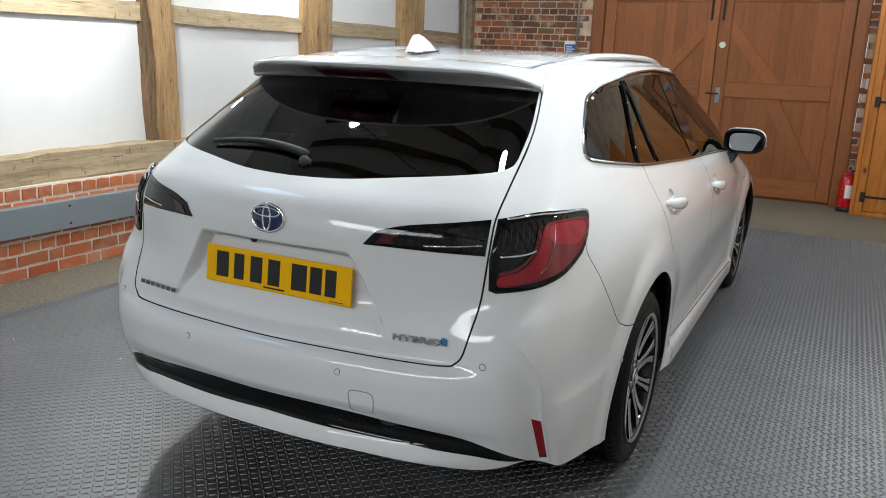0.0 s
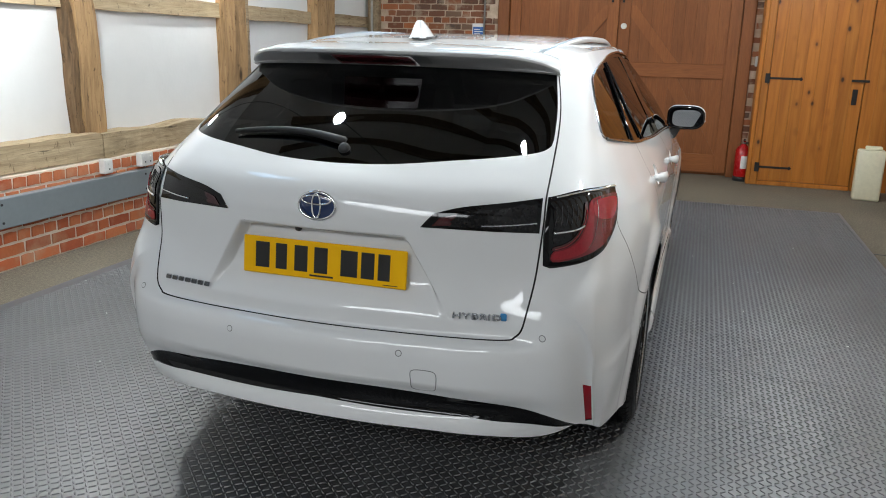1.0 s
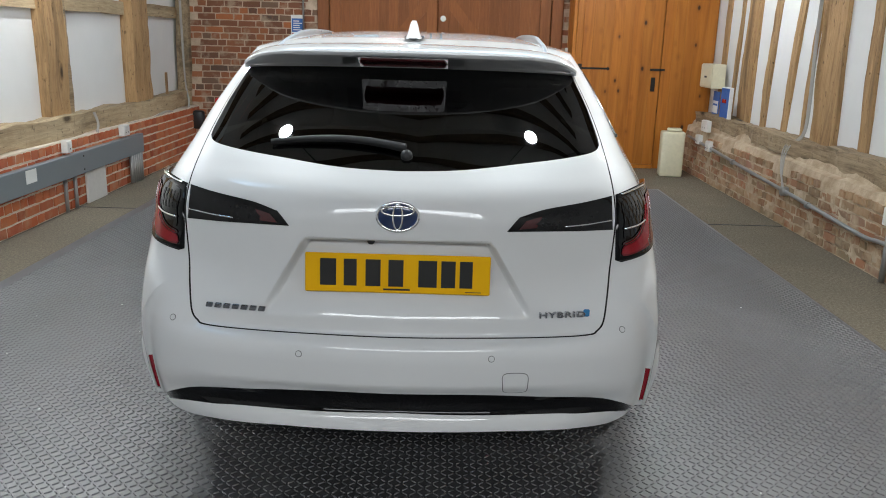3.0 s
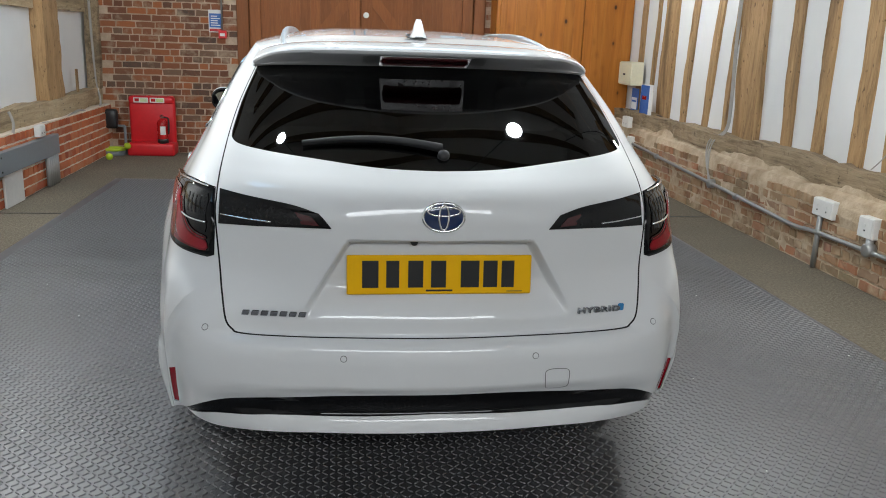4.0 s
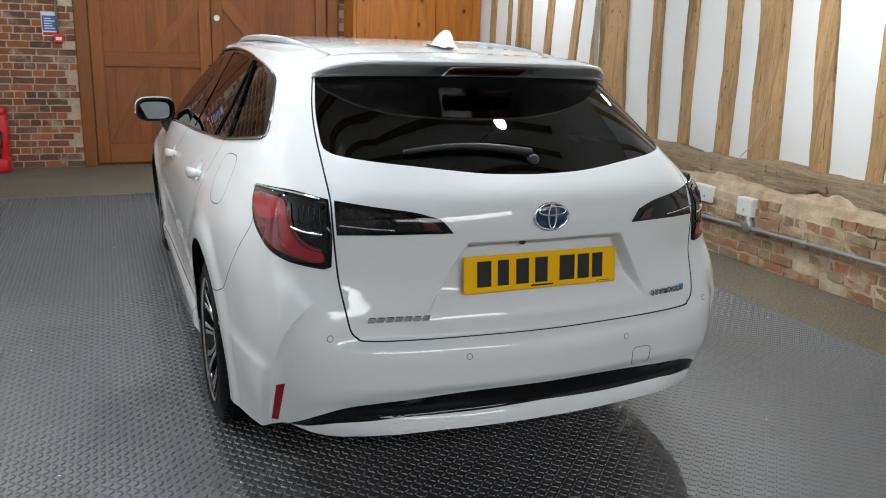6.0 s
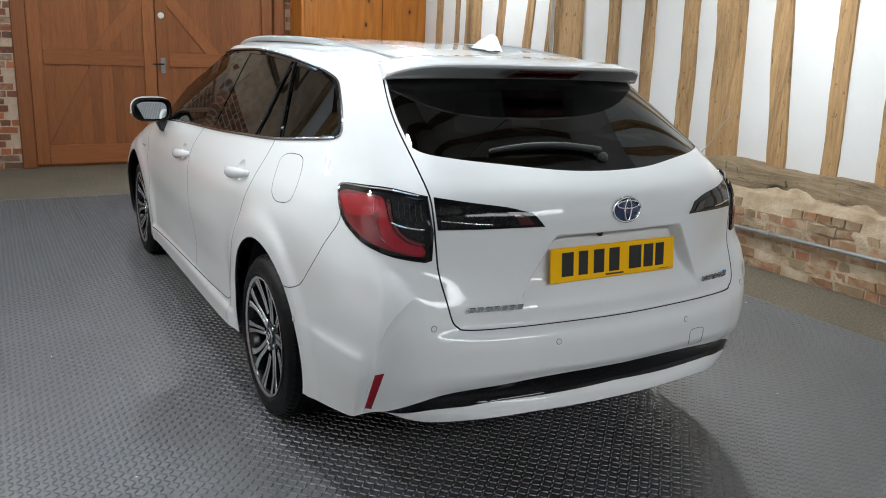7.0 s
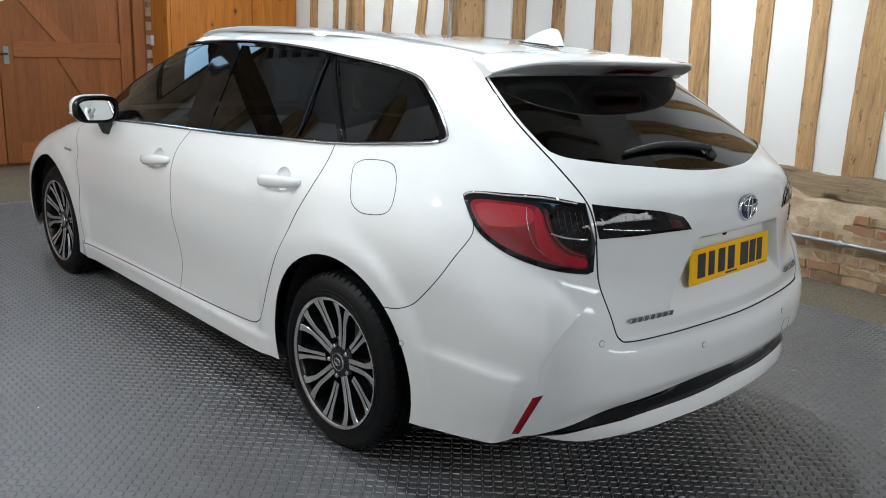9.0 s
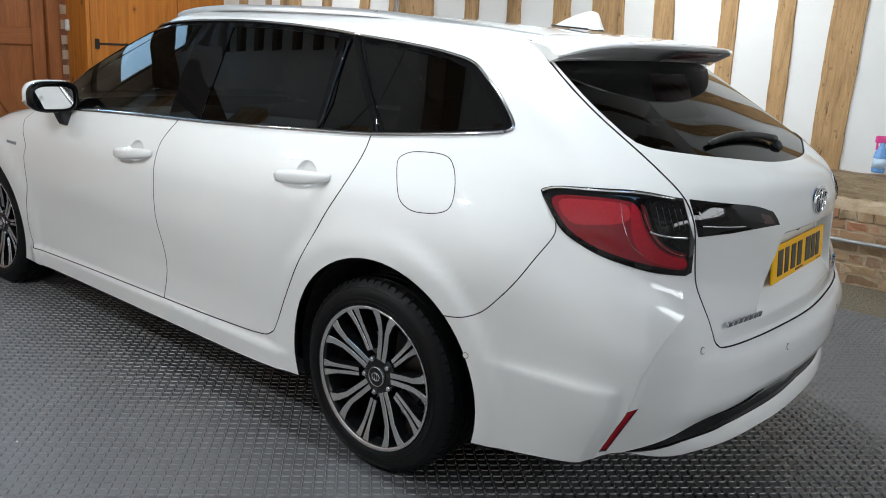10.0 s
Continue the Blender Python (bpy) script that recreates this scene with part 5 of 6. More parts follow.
for s in (1, -1):
    lamp = skin_patch("tail_lamp", LAMP_OUT, GLOSS_BLACK, car, (s,), swell(.002), .02, "black-bordered red and smoked tail lamp", solid=.024)[0]
    skin_patch("red_lens", spline([(.955, .966), (.90, .980), (.80, .983), (.765, .972), (.752, .93), (.728, .890), (.69, .868), (.650, .858), (.650, .829), (.722, .836), (.79, .848), (.86, .866), (.915, .896), (.942, .93)], 3, True), RED_LENS, lamp, (s,), swell(.0045), .02)
    # a highlight painted on the red lens as a paler patch
    skin_patch("lit_patch", spline([(.936, .960), (.885, .973), (.80, .976), (.783, .958), (.80, .935), (.88, .918), (.918, .922)], 3, True), RED_PALE, lamp, (s,), swell(.0052), .02)
    skin_patch("light_guide", spline([(.779, .972), (.766, .968), (.755, .925), (.731, .886), (.69, .864), (.652, .855), (.652, .834), (.722, .842), (.768, .862), (.786, .905)], 3, True), RED_GUIDE, lamp, (s,), swell(.0056), .02)
    for k in range(5):
        skin_rod("lens_rib", spline([(.722 - k * .016, .976), (.720 - k * .016, .95), (.715 - k * .016, .93)], 3), .0007, SATIN_BLACK, lamp, s, swell(.0048))
    skin_patch("dark_red_lens", spline([(.747, .972), (.738, .93), (.714, .896), (.68, .878), (.650, .870), (.650, .860), (.69, .869), (.727, .892), (.750, .932), (.758, .974)], 3, True), RED_DARK, lamp, (s,), swell(.005), .02)
    skin_patch("clear_lens", spline([(.736, .985), (.655, .983), (.650, .93), (.651, .880), (.69, .890), (.715, .91), (.731, .94)], 3, True), SMOKE_LENS, lamp, (s,), swell(.0042), .02)
    skin_rod("guide_edge", spline([(.752, .958), (.743, .926), (.722, .896), (.69, .874), (.654, .864)], 5), .0011, RED_PALE, lamp, s, swell(.0062))
    skin_rod("lens_edge", spline([(.800, .978), (.802, .93), (.790, .885), (.765, .862)], 5), .0007, CHROME_SHADE, lamp, s, swell(.0058))
    skin_rod("chrome_bar", spline([(.744, .921), (.727, .916), (.70, .912), (.648, .909)], 4), .0034, CHROME, lamp, s, swell(.006))
    skin_rod("chrome_edge", spline([(.66, 1.0005), (.74, 1.002), (.84, .999), (.93, .994), (.98, .986)], 5), .0035, CHROME, lamp, s, swell(.002))
    gate_lamp = skin_patch("tailgate_lamp", LAMP_IN, GLOSS_BLACK, tailgate, (s,), .003, .02, "smoked lamp in the tailgate")[0]
    skin_patch("clear_lens", np.array([(.335, .926), (.36, .950), (.42, .964), (.52, .976), (.604, .984), (.602, .917), (.5, .920)]), SMOKE_LENS, gate_lamp, (s,), .005, .02)
    skin_patch("red_edge", np.array([(.331, .925), (.352, .947), (.395, .957), (.38, .928)]), RED_DARK, gate_lamp, (s,), .0056, .02)
    skin_rod("chrome_bar", spline([(.46, .929), (.52, .931), (.603, .936)], 4), .0022, CHROME, gate_lamp, s, .006)
    skin_patch("reflector", REFLECTOR, RED_REFLECT, bumper, (s,), -.004, .02, "red reflector in the bumper corner")
skin_patch("bumper_strip", STRIP, GLOSS_BLACK, bumper, (1, -1), -.004, .02, "gloss black strip across the bumper")

# roof
us = np.concatenate([np.linspace(0, 1.4, 50), np.linspace(1.45, 3.6, 40), np.linspace(3.65, 5.76, 40)])
ts = np.linspace(0, 1, 22)**1.7
B = skin(us, np.interp(us, TOP[:, 0], TOP[:, 1]))
spine = lambda y: np.interp(y, [-.46, -.3, -.1, .15, .45, .9, 1.3, 1.5, 1.62, 1.75], [1.372, 1.405, 1.424, 1.438, 1.450, 1.458, 1.454, 1.446, 1.434, 1.41])
R = np.zeros((len(us), len(ts), 3))
for j, t in enumerate(ts):
    ys = np.clip(B[:, 1], -.40, 1.60)
    R[:, j, 0] = B[:, 0] * (1 - t)
    R[:, j, 1] = B[:, 1] + (ys - B[:, 1]) * t
    R[:, j, 2] = B[:, 2] + (spine(ys) - B[:, 2]) * (1 - (1 - t)**4.2)
bm = bmesh.new()
for s in (1, -1):
    vs = [[bm.verts.new((s * a[0], a[1], a[2])) for a in row] for row in R]
    for i in range(len(us) - 1):
        for j in range(len(ts) - 1):
            bm.faces.new((vs[i][j], vs[i + 1][j], vs[i + 1][j + 1], vs[i][j + 1])[::s])
bmesh.ops.remove_doubles(bm, verts=bm.verts, dist=.0008)
bmesh.ops.recalc_face_normals(bm, faces=bm.faces)
part("roof", bm, PAINT, car, smooth=True)

# tailgate spoiler
bm = bmesh.new()
rows = []
for x in np.linspace(-.556, .556, 61):
    a = abs(x) / .556
    yt, zt = -.607 + .15 * a**2 + .075 * a**8, 1.388 - .008 * a**2 - .040 * a**9
    yf, zf = -.285 + .02 * a**4, 1.409 - .018 * a**2 - .022 * a**8
    yi, zi = -.480 + .085 * a**2 + .03 * a**8, 1.333 - .010 * a**2 - .006 * a**8
    sec = [(yf, zf - .03), (yf, zf), ((yf * 2 + yt) / 3, (zf * 2 + zt) / 3 + .006), ((yf + yt * 2) / 3, (zf + zt * 2) / 3 + .006), (yt + .02, zt + .0015), (yt + .004, zt - .001), (yt, zt - .006), (yt + .004, zt - .013), (yt + .03, zt - .024), (yi - .02, zi + .006), (yi, zi)]
    rows.append([bm.verts.new((x * (1 - .055 * a**3 * max(0, 1 - i / 4)), y, z)) for i, (y, z) in enumerate(sec)])
for a, b in zip(rows, rows[1:]):
    for j in range(len(a) - 1):
        bm.faces.new((a[j], b[j], b[j + 1], a[j + 1]))
    bm.faces.new((a[-1], b[-1], b[0], a[0]))
bm.faces.new(rows[0])
bm.faces.new(rows[-1][::-1])
bmesh.ops.recalc_face_normals(bm, faces=bm.faces)
spoiler = part("roof_spoiler", bm, PAINT, car, smooth=True)
sharpen(spoiler, 38)


def under_spoiler(x0, x1, f0, f1, lift):
    """A panel on the spoiler's underside between two widths; f runs from its lip to the glass."""
    bm = bmesh.new()
    rows = []
    for x in np.linspace(x0, x1, 24):
        a = abs(x) / .556
        yt, zt = -.607 + .15 * a**2 + .075 * a**8, 1.388 - .008 * a**2 - .040 * a**9
        yi, zi = -.480 + .085 * a**2 + .03 * a**8, 1.333 - .010 * a**2 - .006 * a**8
        y0, z0, y1, z1 = yt + .002, zt - .0135, yi - .005, zi + .004
        rows.append([bm.verts.new((x, y0 + (y1 - y0) * f - lift * .3, z0 + (z1 - z0) * f - lift)) for f in (f0, (f0 + f1) / 2, f1)])
    for a, b in zip(rows, rows[1:]):
        for j in range(2):
            bm.faces.new((a[j], b[j], b[j + 1], a[j + 1]))
    bmesh.ops.solidify(bm, geom=bm.faces[:], thickness=.003)
    return bm


GREY_UNDER = plain("grey_underside", (.62, .62, .63), .5)
part("spoiler_underside", under_spoiler(-.546, .546, .0, 1.0, .003), GREY_UNDER, spoiler, "dark grey underside of the spoiler")
part("brake_light", under_spoiler(-.155, .125, .03, .85, .007), RED_DARK, spoiler, "dark red high brake light", smooth=True)
for x in (-.185, .15):
    part("light_end", under_spoiler(x - .022, x + .026, .03, .6, .0066), SILVER, spoiler)

# roof rails
for s in (1, -1):
    bm = bmesh.new()
    rows = []
    line = spline([(-.275, .464, 1.394), (-.26, .465, 1.402), (-.14, .474, 1.414), (0, .482, 1.429), (.2, .490, 1.445), (.4, .496, 1.458), (.7, .500, 1.465), (1.15, .500, 1.464), (1.4, .496, 1.452), (1.54, .490, 1.436), (1.60, .487, 1.422)], 6)
    for y, x, top in line:
        rows.append([bm.verts.new((s * (x + dx), y, top + dz)) for dx, dz in ((-.011, -.034), (-.010, -.015), (-.005, -.010), (.004, -.011), (.010, -.017), (.011, -.034))])
    for a, b in zip(rows, rows[1:]):
        for j in range(5):
            bm.faces.new((a[j], b[j], b[j + 1], a[j + 1]))
    bm.faces.new(rows[0])
    bm.faces.new(rows[-1][::-1])
    bmesh.ops.recalc_face_normals(bm, faces=bm.faces)
    part("roof_rail", bm, SILVER, car, "silver roof rail", smooth=True)

# shark-fin aerial
bm = bmesh.new()
rows = []
for k in range(15):
    f = k / 14
    y = -.205 + .195 * f
    top = 1.490 - .058 * f**1.6 if f > .12 else 1.490 - .01 * (1 - f / .12)
    base = 1.424 + .012 * f
    w = .030 * math.sqrt(max(.02, 1 - f**2)) if f > .1 else .026
    rows.append([bm.verts.new((x * w, y + (0 if i == 0 else .0) + .02 * (1 - f) * h, base + (top - base) * h)) for i, (x, h) in enumerate(((-1, 0), (-.72, .3), (-.46, .8), (-.26, 1), (.26, 1), (.46, .8), (.72, .3), (1, 0)))])
for a, b in zip(rows, rows[1:]):
    for j in range(7):
        bm.faces.new((a[j], b[j], b[j + 1], a[j + 1]))
bm.faces.new(rows[0])
bm.faces.new(rows[-1][::-1])
bmesh.ops.recalc_face_normals(bm, faces=bm.faces)
fin = part("shark_fin_aerial", bm, PAINT, car, smooth=True)
part("seal", tube([(.034 * math.cos(a), -.108 + .104 * math.sin(a), 1.4295 + .006 * math.sin(a)) for a in angles[::3]], .003, 6, True), SATIN_BLACK, fin)

# number plate, with bars for its characters
plate = part("number_plate", boxed(-.26, .26, -.0035, .0035, -.0555, .0555, .003), PLATE_YELLOW, tailgate, "yellow rear number plate with black characters")
plate.location, plate.rotation_euler = (0, -.968, .786), (radians(-5.5), 0, 0)
for x, w in ((-.195, .0225), (-.133, .018), (-.069, .021), (-.005, .021), (.084, .026), (.142, .020), (.192, .018)):
    part("character_bar", boxed(x - w, x + w, -.0052, -.003, -.036, .040), PLATE_BLACK, plate)
part("maker_bar", boxed(-.04, .035, -.0050, -.003, -.047, -.042), PLATE_BLACK, plate)
part("maker_bar", boxed(.19, .235, -.0050, -.003, -.0485, -.0465), PLATE_BLACK, plate)
part("plate_lamp", lathe([(.011, 0), (.011, .006), (.006, .010)], pose(-.075, -.968, .880, 75), 16), BLACK_PLASTIC, tailgate, smooth=True)

# round badge
badge = empty("badge", "", "", pose(0, -.998, .957, 87))
badge.name = "round_badge"
badge.parent = tailgate


def oval(rx, ry, z, r, n=40, cx=0.0, cy=0.0):
    return tube([(cx + rx * math.cos(a), cy + ry * math.sin(a), z) for a in np.arange(n) * 2 * math.pi / n], r, 8, True)


bm = lathe([(.056, -.004), (.056, .004), (.052, .007), (.02, .0085)], Matrix.Diagonal((1, .69, 1, 1)), 40)
part("badge_disc", bm, BADGE_BLUE, badge, "blue disc", smooth=True)
part("badge_ring", oval(.0565, .039, .005, .0045), CHROME, badge, "chrome ring", smooth=True)
part("badge_oval", oval(.013, .034, .010, .0028), CHROME, badge, "chrome oval", smooth=True)
part("badge_oval", oval(.044, .0125, .010, .0028, cy=.0165), CHROME, badge, "chrome oval", smooth=True)

# name bars on one side, the lettered badge on the other
name_badge = empty("name_badge", "", "", pose(-.466, -.974, .679, 90, 0, -9.5))
name_badge.parent = tailgate
for k in range(7):
    bm = bmesh.new()
    x = -.080 + k * .0262
    box(bm, x, x + .020, -.0075, .0075, -.002, .004, .0015)
    for v in bm.verts:
        v.co.x += .3 * v.co.y
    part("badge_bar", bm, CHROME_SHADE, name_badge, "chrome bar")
text = bpy.data.curves.new("HYBRID", "FONT")
text.body, text.size, text.extrude, text.bevel_depth, text.space_character = "HYBRID", .028, .004, .0006, 1.12
letters = new("hybrid_lettering", text)
letters.matrix_basis = pose(.400, -.984, .672, 90, 0, 10.5)
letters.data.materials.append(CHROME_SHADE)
letters.parent = tailgate
me = bpy.data.meshes.new_from_object(letters.evaluated_get(bpy.context.evaluated_depsgraph_get()))
place = letters.matrix_basis.copy()
bpy.data.objects.remove(letters)
letters = new("hybrid_lettering", me)
letters.matrix_basis = place @ Matrix.Diagonal((1.30, .82, 1, 1))
letters.parent = tailgate
tagged(letters, "chrome lettering")
bm = boxed(.531, .549, -.957, -.951, .670, .692, .003)
part("blue_tab", bm, TAB_BLUE, tailgate)

# rear wiper
w0, w1 = Vector((.012, -.868, 1.112)), Vector((-.385, -.825, 1.120))
bm = bmesh.new()
rows = []
for f in np.linspace(0, 1, 16):
    c = w0.lerp(w1, f)
    c.z += .022 * math.sin(math.pi * (f * .85 + .1)) - .006
    surf = skin(abs(c.x), c.z)[0]
    nrm = skin_normal(abs(c.x), c.z)[0]
    base = Vector((c.x, surf[1], c.z)) + Vector((0, nrm[1], nrm[2])) * .006
    wide, high = .0125 * (1 - .6 * f) + .003, .015 * (1 - .6 * f) + .004
    up = Vector((0, -nrm[2], nrm[1])) * -1
    out = Vector((0, nrm[1], nrm[2]))
    rows.append([bm.verts.new(base + up * a * wide + out * b * high) for a, b in ((-1, 0), (-.8, .7), (-.2, 1), (.5, .8), (1, 0))])
for a, b in zip(rows, rows[1:]):
    for j in range(5):
        bm.faces.new((a[j], b[j], b[(j + 1) % 5], a[(j + 1) % 5]))
bm.faces.new(rows[0])
bm.faces.new(rows[-1][::-1])
bmesh.ops.recalc_face_normals(bm, faces=bm.faces)
wiper = part("rear_wiper", bm, SATIN_BLACK, tailgate, "black rear wiper", smooth=True)
part("wiper_pivot", lathe([(.017, -.012), (.017, .004), (.013, .010), (.006, .012)], look((.014, -.850, 1.103), (.014, -.30, .75)), 20), SATIN_BLACK, wiper, smooth=True)

# parking sensors and towing cover
ring_a = np.linspace(0, 2 * math.pi, 25)[:-1]
for s in (1, -1):
    for u, z in ((.268, .571), (.648, .630), (1.218, .506)):
        skin_rod("sensor", np.stack([u + .0085 * np.cos(ring_a), z + .0085 * np.sin(ring_a)], 1), .0011, RING_GREY, bumper, s, .0, True, 6)
        skin_patch("sensor_face", np.stack([u + .0070 * np.cos(ring_a), z + .0070 * np.sin(ring_a)], 1), PAINT, bumper, (s,), .002, .01)
skin_rod("towing_cover", spline([(.305, .523), (.343, .527), (.372, .521), (.376, .493), (.370, .466), (.340, .460), (.309, .465), (.303, .493)], 4, True), .0012, RING_GREY, bumper, 1, .0, True, 6)

# door handles, mirrors and wing badge
for s in (1, -1):
    for cup, (key, y0, y1, z0, z1) in zip(CUPS, HANDLES):
        pts = []
        for f in np.linspace(0, 1, 13):
            y, z = y0 + (y1 - y0) * f, z0 + (z1 - z0) * f
            base = skin(solve_u(y, z, 1, .3, 5.76), z)[0]
            pts.append(Vector((s * (base[0] + .005 + .026 * math.sin(math.pi * f)**.45), y, z)))
        bm = bmesh.new()
        rows = []
        for i, p in enumerate(pts):
            f = i / 12
            h = .0235 * (.45 + .55 * math.sin(math.pi * f)**.4)
            rows.append([bm.verts.new(p + Vector((s * dx, 0, dz * h))) for dx, dz in ((-.008, -.8), (.004, -1), (.011, -.5), (.012, .3), (.006, 1), (-.008, .8))])
        for a, b in zip(rows, rows[1:]):
            for j in range(6):
                bm.faces.new((a[j], b[j], b[(j + 1) % 6], a[(j + 1) % 6]))
        bm.faces.new(rows[0])
        bm.faces.new(rows[-1][::-1])
        bmesh.ops.recalc_face_normals(bm, faces=bm.faces)
        handle = part("door_handle", bm, PAINT, SIDES[s][key], smooth=True)
        mid_ = cup.mean(0)
        bm = bmesh.new()
        rings = []
        for k, deep in ((1.0, .0), (.97, .006), (.88, .012), (.65, .017), (.3, .019)):
            c = mid_ + (cup - mid_) * k
            P = skin(c[:, 0], c[:, 1]) - deep * skin_normal(c[:, 0], c[:, 1])
            rings.append([bm.verts.new(tuple(p * [s, 1, 1])) for p in P])
        for a, b in zip(rings, rings[1:]):
            for j in range(len(a)):
                bm.faces.new((a[j], a[(j + 1) % len(a)], b[(j + 1) % len(a)], b[j])[::s])
        bm.faces.new(rings[-1][::s])
        part("handle_cup", bm, PAINT, SIDES[s][key], smooth=True)
    mirror = empty("door_mirror", "", "", pose(s * .924, 1.93, 1.030, 0, 0, -s * 2) @ Matrix.Diagonal((.98, .95, .88, 1)))
    mirror.parent = car
    # rounded box rings from the glass forwards: (way along y, half width, half height, shift up)
    def mirror_shell(rows, close):
        bm = bmesh.new()
        rings = []
        for y, w, h, up in rows:
            ring = []
            for a in angles[::2]:
                cx_, cz_ = math.cos(a), math.sin(a)
                px_ = math.copysign(abs(cx_)**.5, cx_) * w
                pz_ = math.copysign(abs(cz_)**.6, cz_) * h * (1 - .22 * max(0, cx_)**2) + up
                ring.append(bm.verts.new((s * px_, y, pz_)))
            rings.append(ring)
        for a, b in zip(rings, rings[1:]):
            for j in range(len(a)):
                bm.faces.new((a[j], a[(j + 1) % len(a)], b[(j + 1) % len(a)], b[j]))
        for k in close:
            bm.faces.new(rings[k])
        bmesh.ops.recalc_face_normals(bm, faces=bm.faces)
        return bm
    part("mirror_housing", mirror_shell([(-.046, .088, .058, 0), (-.058, .093, .063, 0), (-.062, .100, .069, 0), (-.055, .107, .075, 0), (-.02, .108, .076, 0), (.0, .106, .074, -.002), (.05, .075, .05, -.006)], (0, -1)), GLOSS_BLACK, mirror, "black housing", smooth=True)
    part("mirror_cap", mirror_shell([(-.016, .100, .070, .002), (-.015, .107, .075, .003), (.0, .109, .076, .004), (.025, .107, .072, .005), (.055, .090, .058, .004), (.075, .055, .034, .002)], (-1,)), PAINT, mirror, smooth=True)
    glass_ = part("mirror_glass", mirror_shell([(-.0475, .084, .0545, 0), (-.0495, .084, .0545, 0)], (0, -1)), MIRROR, mirror)
    glass_.matrix_basis = pose(0, -.007, 0, 4, 0, s * 9)
    part("turn_signal", mirror_shell([(-.014, .1105, .012, -.022), (.005, .1125, .012, -.022), (.03, .107, .012, -.022)], (0, -1)), SILVER, mirror, "pale side turn signal", smooth=True)
    bm = bmesh.new()
    box(bm, -.035, .025, -.03, .04, -.145, -.05, .010, 2)
    for v in bm.verts:
        v.co.x = s * (v.co.x - .040 - .42 * (-.05 - v.co.z))
    bmesh.ops.recalc_face_normals(bm, faces=bm.faces)
    part("mirror_foot", bm, SATIN_BLACK, mirror, smooth=False)
    bm = boxed(-.05, .05, -.003, .003, -.008, .008, .002)
    wb = part("wing_badge", bm, STEEL_GREY, car, "small grey badge bar")
    wb.matrix_basis = pose(s * .889, 2.42, .770, 0, 0, 90)

# wheels
wheel = empty("wheel", "", "", None)
prof = [(.236, -.100), (.241, -.108), (.258, -.1115), (.283, -.108), (.303, -.096), (.3135, -.080)]
for x in (-.055, -.018, .018, .055):
    prof += [(.3165, x - .017), (.3165, x - .004), (.3095, x - .003), (.3095, x + .003), (.3165, x + .004)]
prof += [(.3135, .080), (.303, .096), (.283, .108), (.258, .1115), (.241, .108), (.236, .100), (.225, .0), (.236, -.1)]
turn = pose(0, 0, 0, 0, 90, 0)


def open_lathe(profile, sides=64):
    bm = bmesh.new()
    rings = [[bm.verts.new(turn @ Vector((r * math.cos(a), r * math.sin(a), h))) for a in np.arange(sides) * 2 * math.pi / sides] for r, h in profile]
    for a, b in zip(rings, rings[1:]):
        for k in range(sides):
            bm.faces.new((a[k], a[(k + 1) % sides], b[(k + 1) % sides], b[k]))
    bmesh.ops.recalc_face_normals(bm, faces=bm.faces)
    return bm


tyre = part("tyre", open_lathe(prof, 72), TYRE, wheel, smooth=True)
sharpen(tyre, 50)
bm = bmesh.new()
for k in range(64):
    for side_ in (1, -1):
        a0 = 2 * math.pi * (k + (.5 if side_ < 0 else 0)) / 64
        ring = [turn @ Vector((r * math.cos(a0 + da), r * math.sin(a0 + da), side_ * h)) for da in (-.034, .034) for r, h in ((.3000, .0985), (.3150, .0845), (.3185, .070), (.306, .070))]
        vs = [bm.verts.new(v) for v in ring]
        for q in ((0, 1, 2, 3), (7, 6, 5, 4), (0, 4, 5, 1), (1, 5, 6, 2), (2, 6, 7, 3), (3, 7, 4, 0)):
            bm.faces.new([vs[i] for i in q])
bmesh.ops.recalc_face_normals(bm, faces=bm.faces)
tagged(part("tread_block", bm, TYRE, tyre), kind="stuff")
for r, h in ((.293, .1035), (.262, .1125), (.249, .1112)):
    part("sidewall_rib", open_lathe([(r - .0018, h - .001), (r, h + .0012), (r + .0018, h - .0015)]), TYRE, tyre, smooth=True)
part("rim_barrel", open_lathe([(.236, .102), (.239, .106), (.233, .108), (.226, .104), (.220, .085), (.211, .02), (.211, -.10), (.236, -.10)]), ALLOY_DARK, wheel, smooth=True)
part("rim_edge", open_lathe([(.225, .1045), (.233, .1105), (.2375, .109), (.233, .1095), (.2255, .1035)]), ALLOY, wheel, "machined rim edge", smooth=True)
part("brake_disc", open_lathe([(.04, .01), (.135, .01), (.135, -.005), (.04, -.005)]), DISC_STEEL, wheel, smooth=False)
part("hub", open_lathe([(.001, .082), (.030, .082), (.033, .078), (.060, .074), (.066, .066), (.072, .03), (.001, .03)], 32), ALLOY_DARK, wheel, smooth=False)
part("hub_cap", open_lathe([(.001, .085), (.030, .085), (.030, .080)], 32), ALLOY_DARK, wheel, "dark centre cap", smooth=False)

part("cap_ring", open_lathe([(.0300, .080), (.0300, .0862), (.0312, .0868), (.0324, .0860), (.0326, .080)], 32), ALLOY, wheel, "thin silver ring", smooth=True)
part("cap_oval", tube([(.0862, .016 * math.cos(a), .013 * math.sin(a)) for a in np.arange(24) * math.pi / 12], .0016, 6, True), CHROME, wheel, "chrome oval", smooth=True)
part("cap_oval", tube([(.0864, .006 * math.cos(a), .012 * math.sin(a)) for a in np.arange(20) * math.pi / 10], .0012, 6, True), CHROME, wheel, "chrome oval", smooth=True)


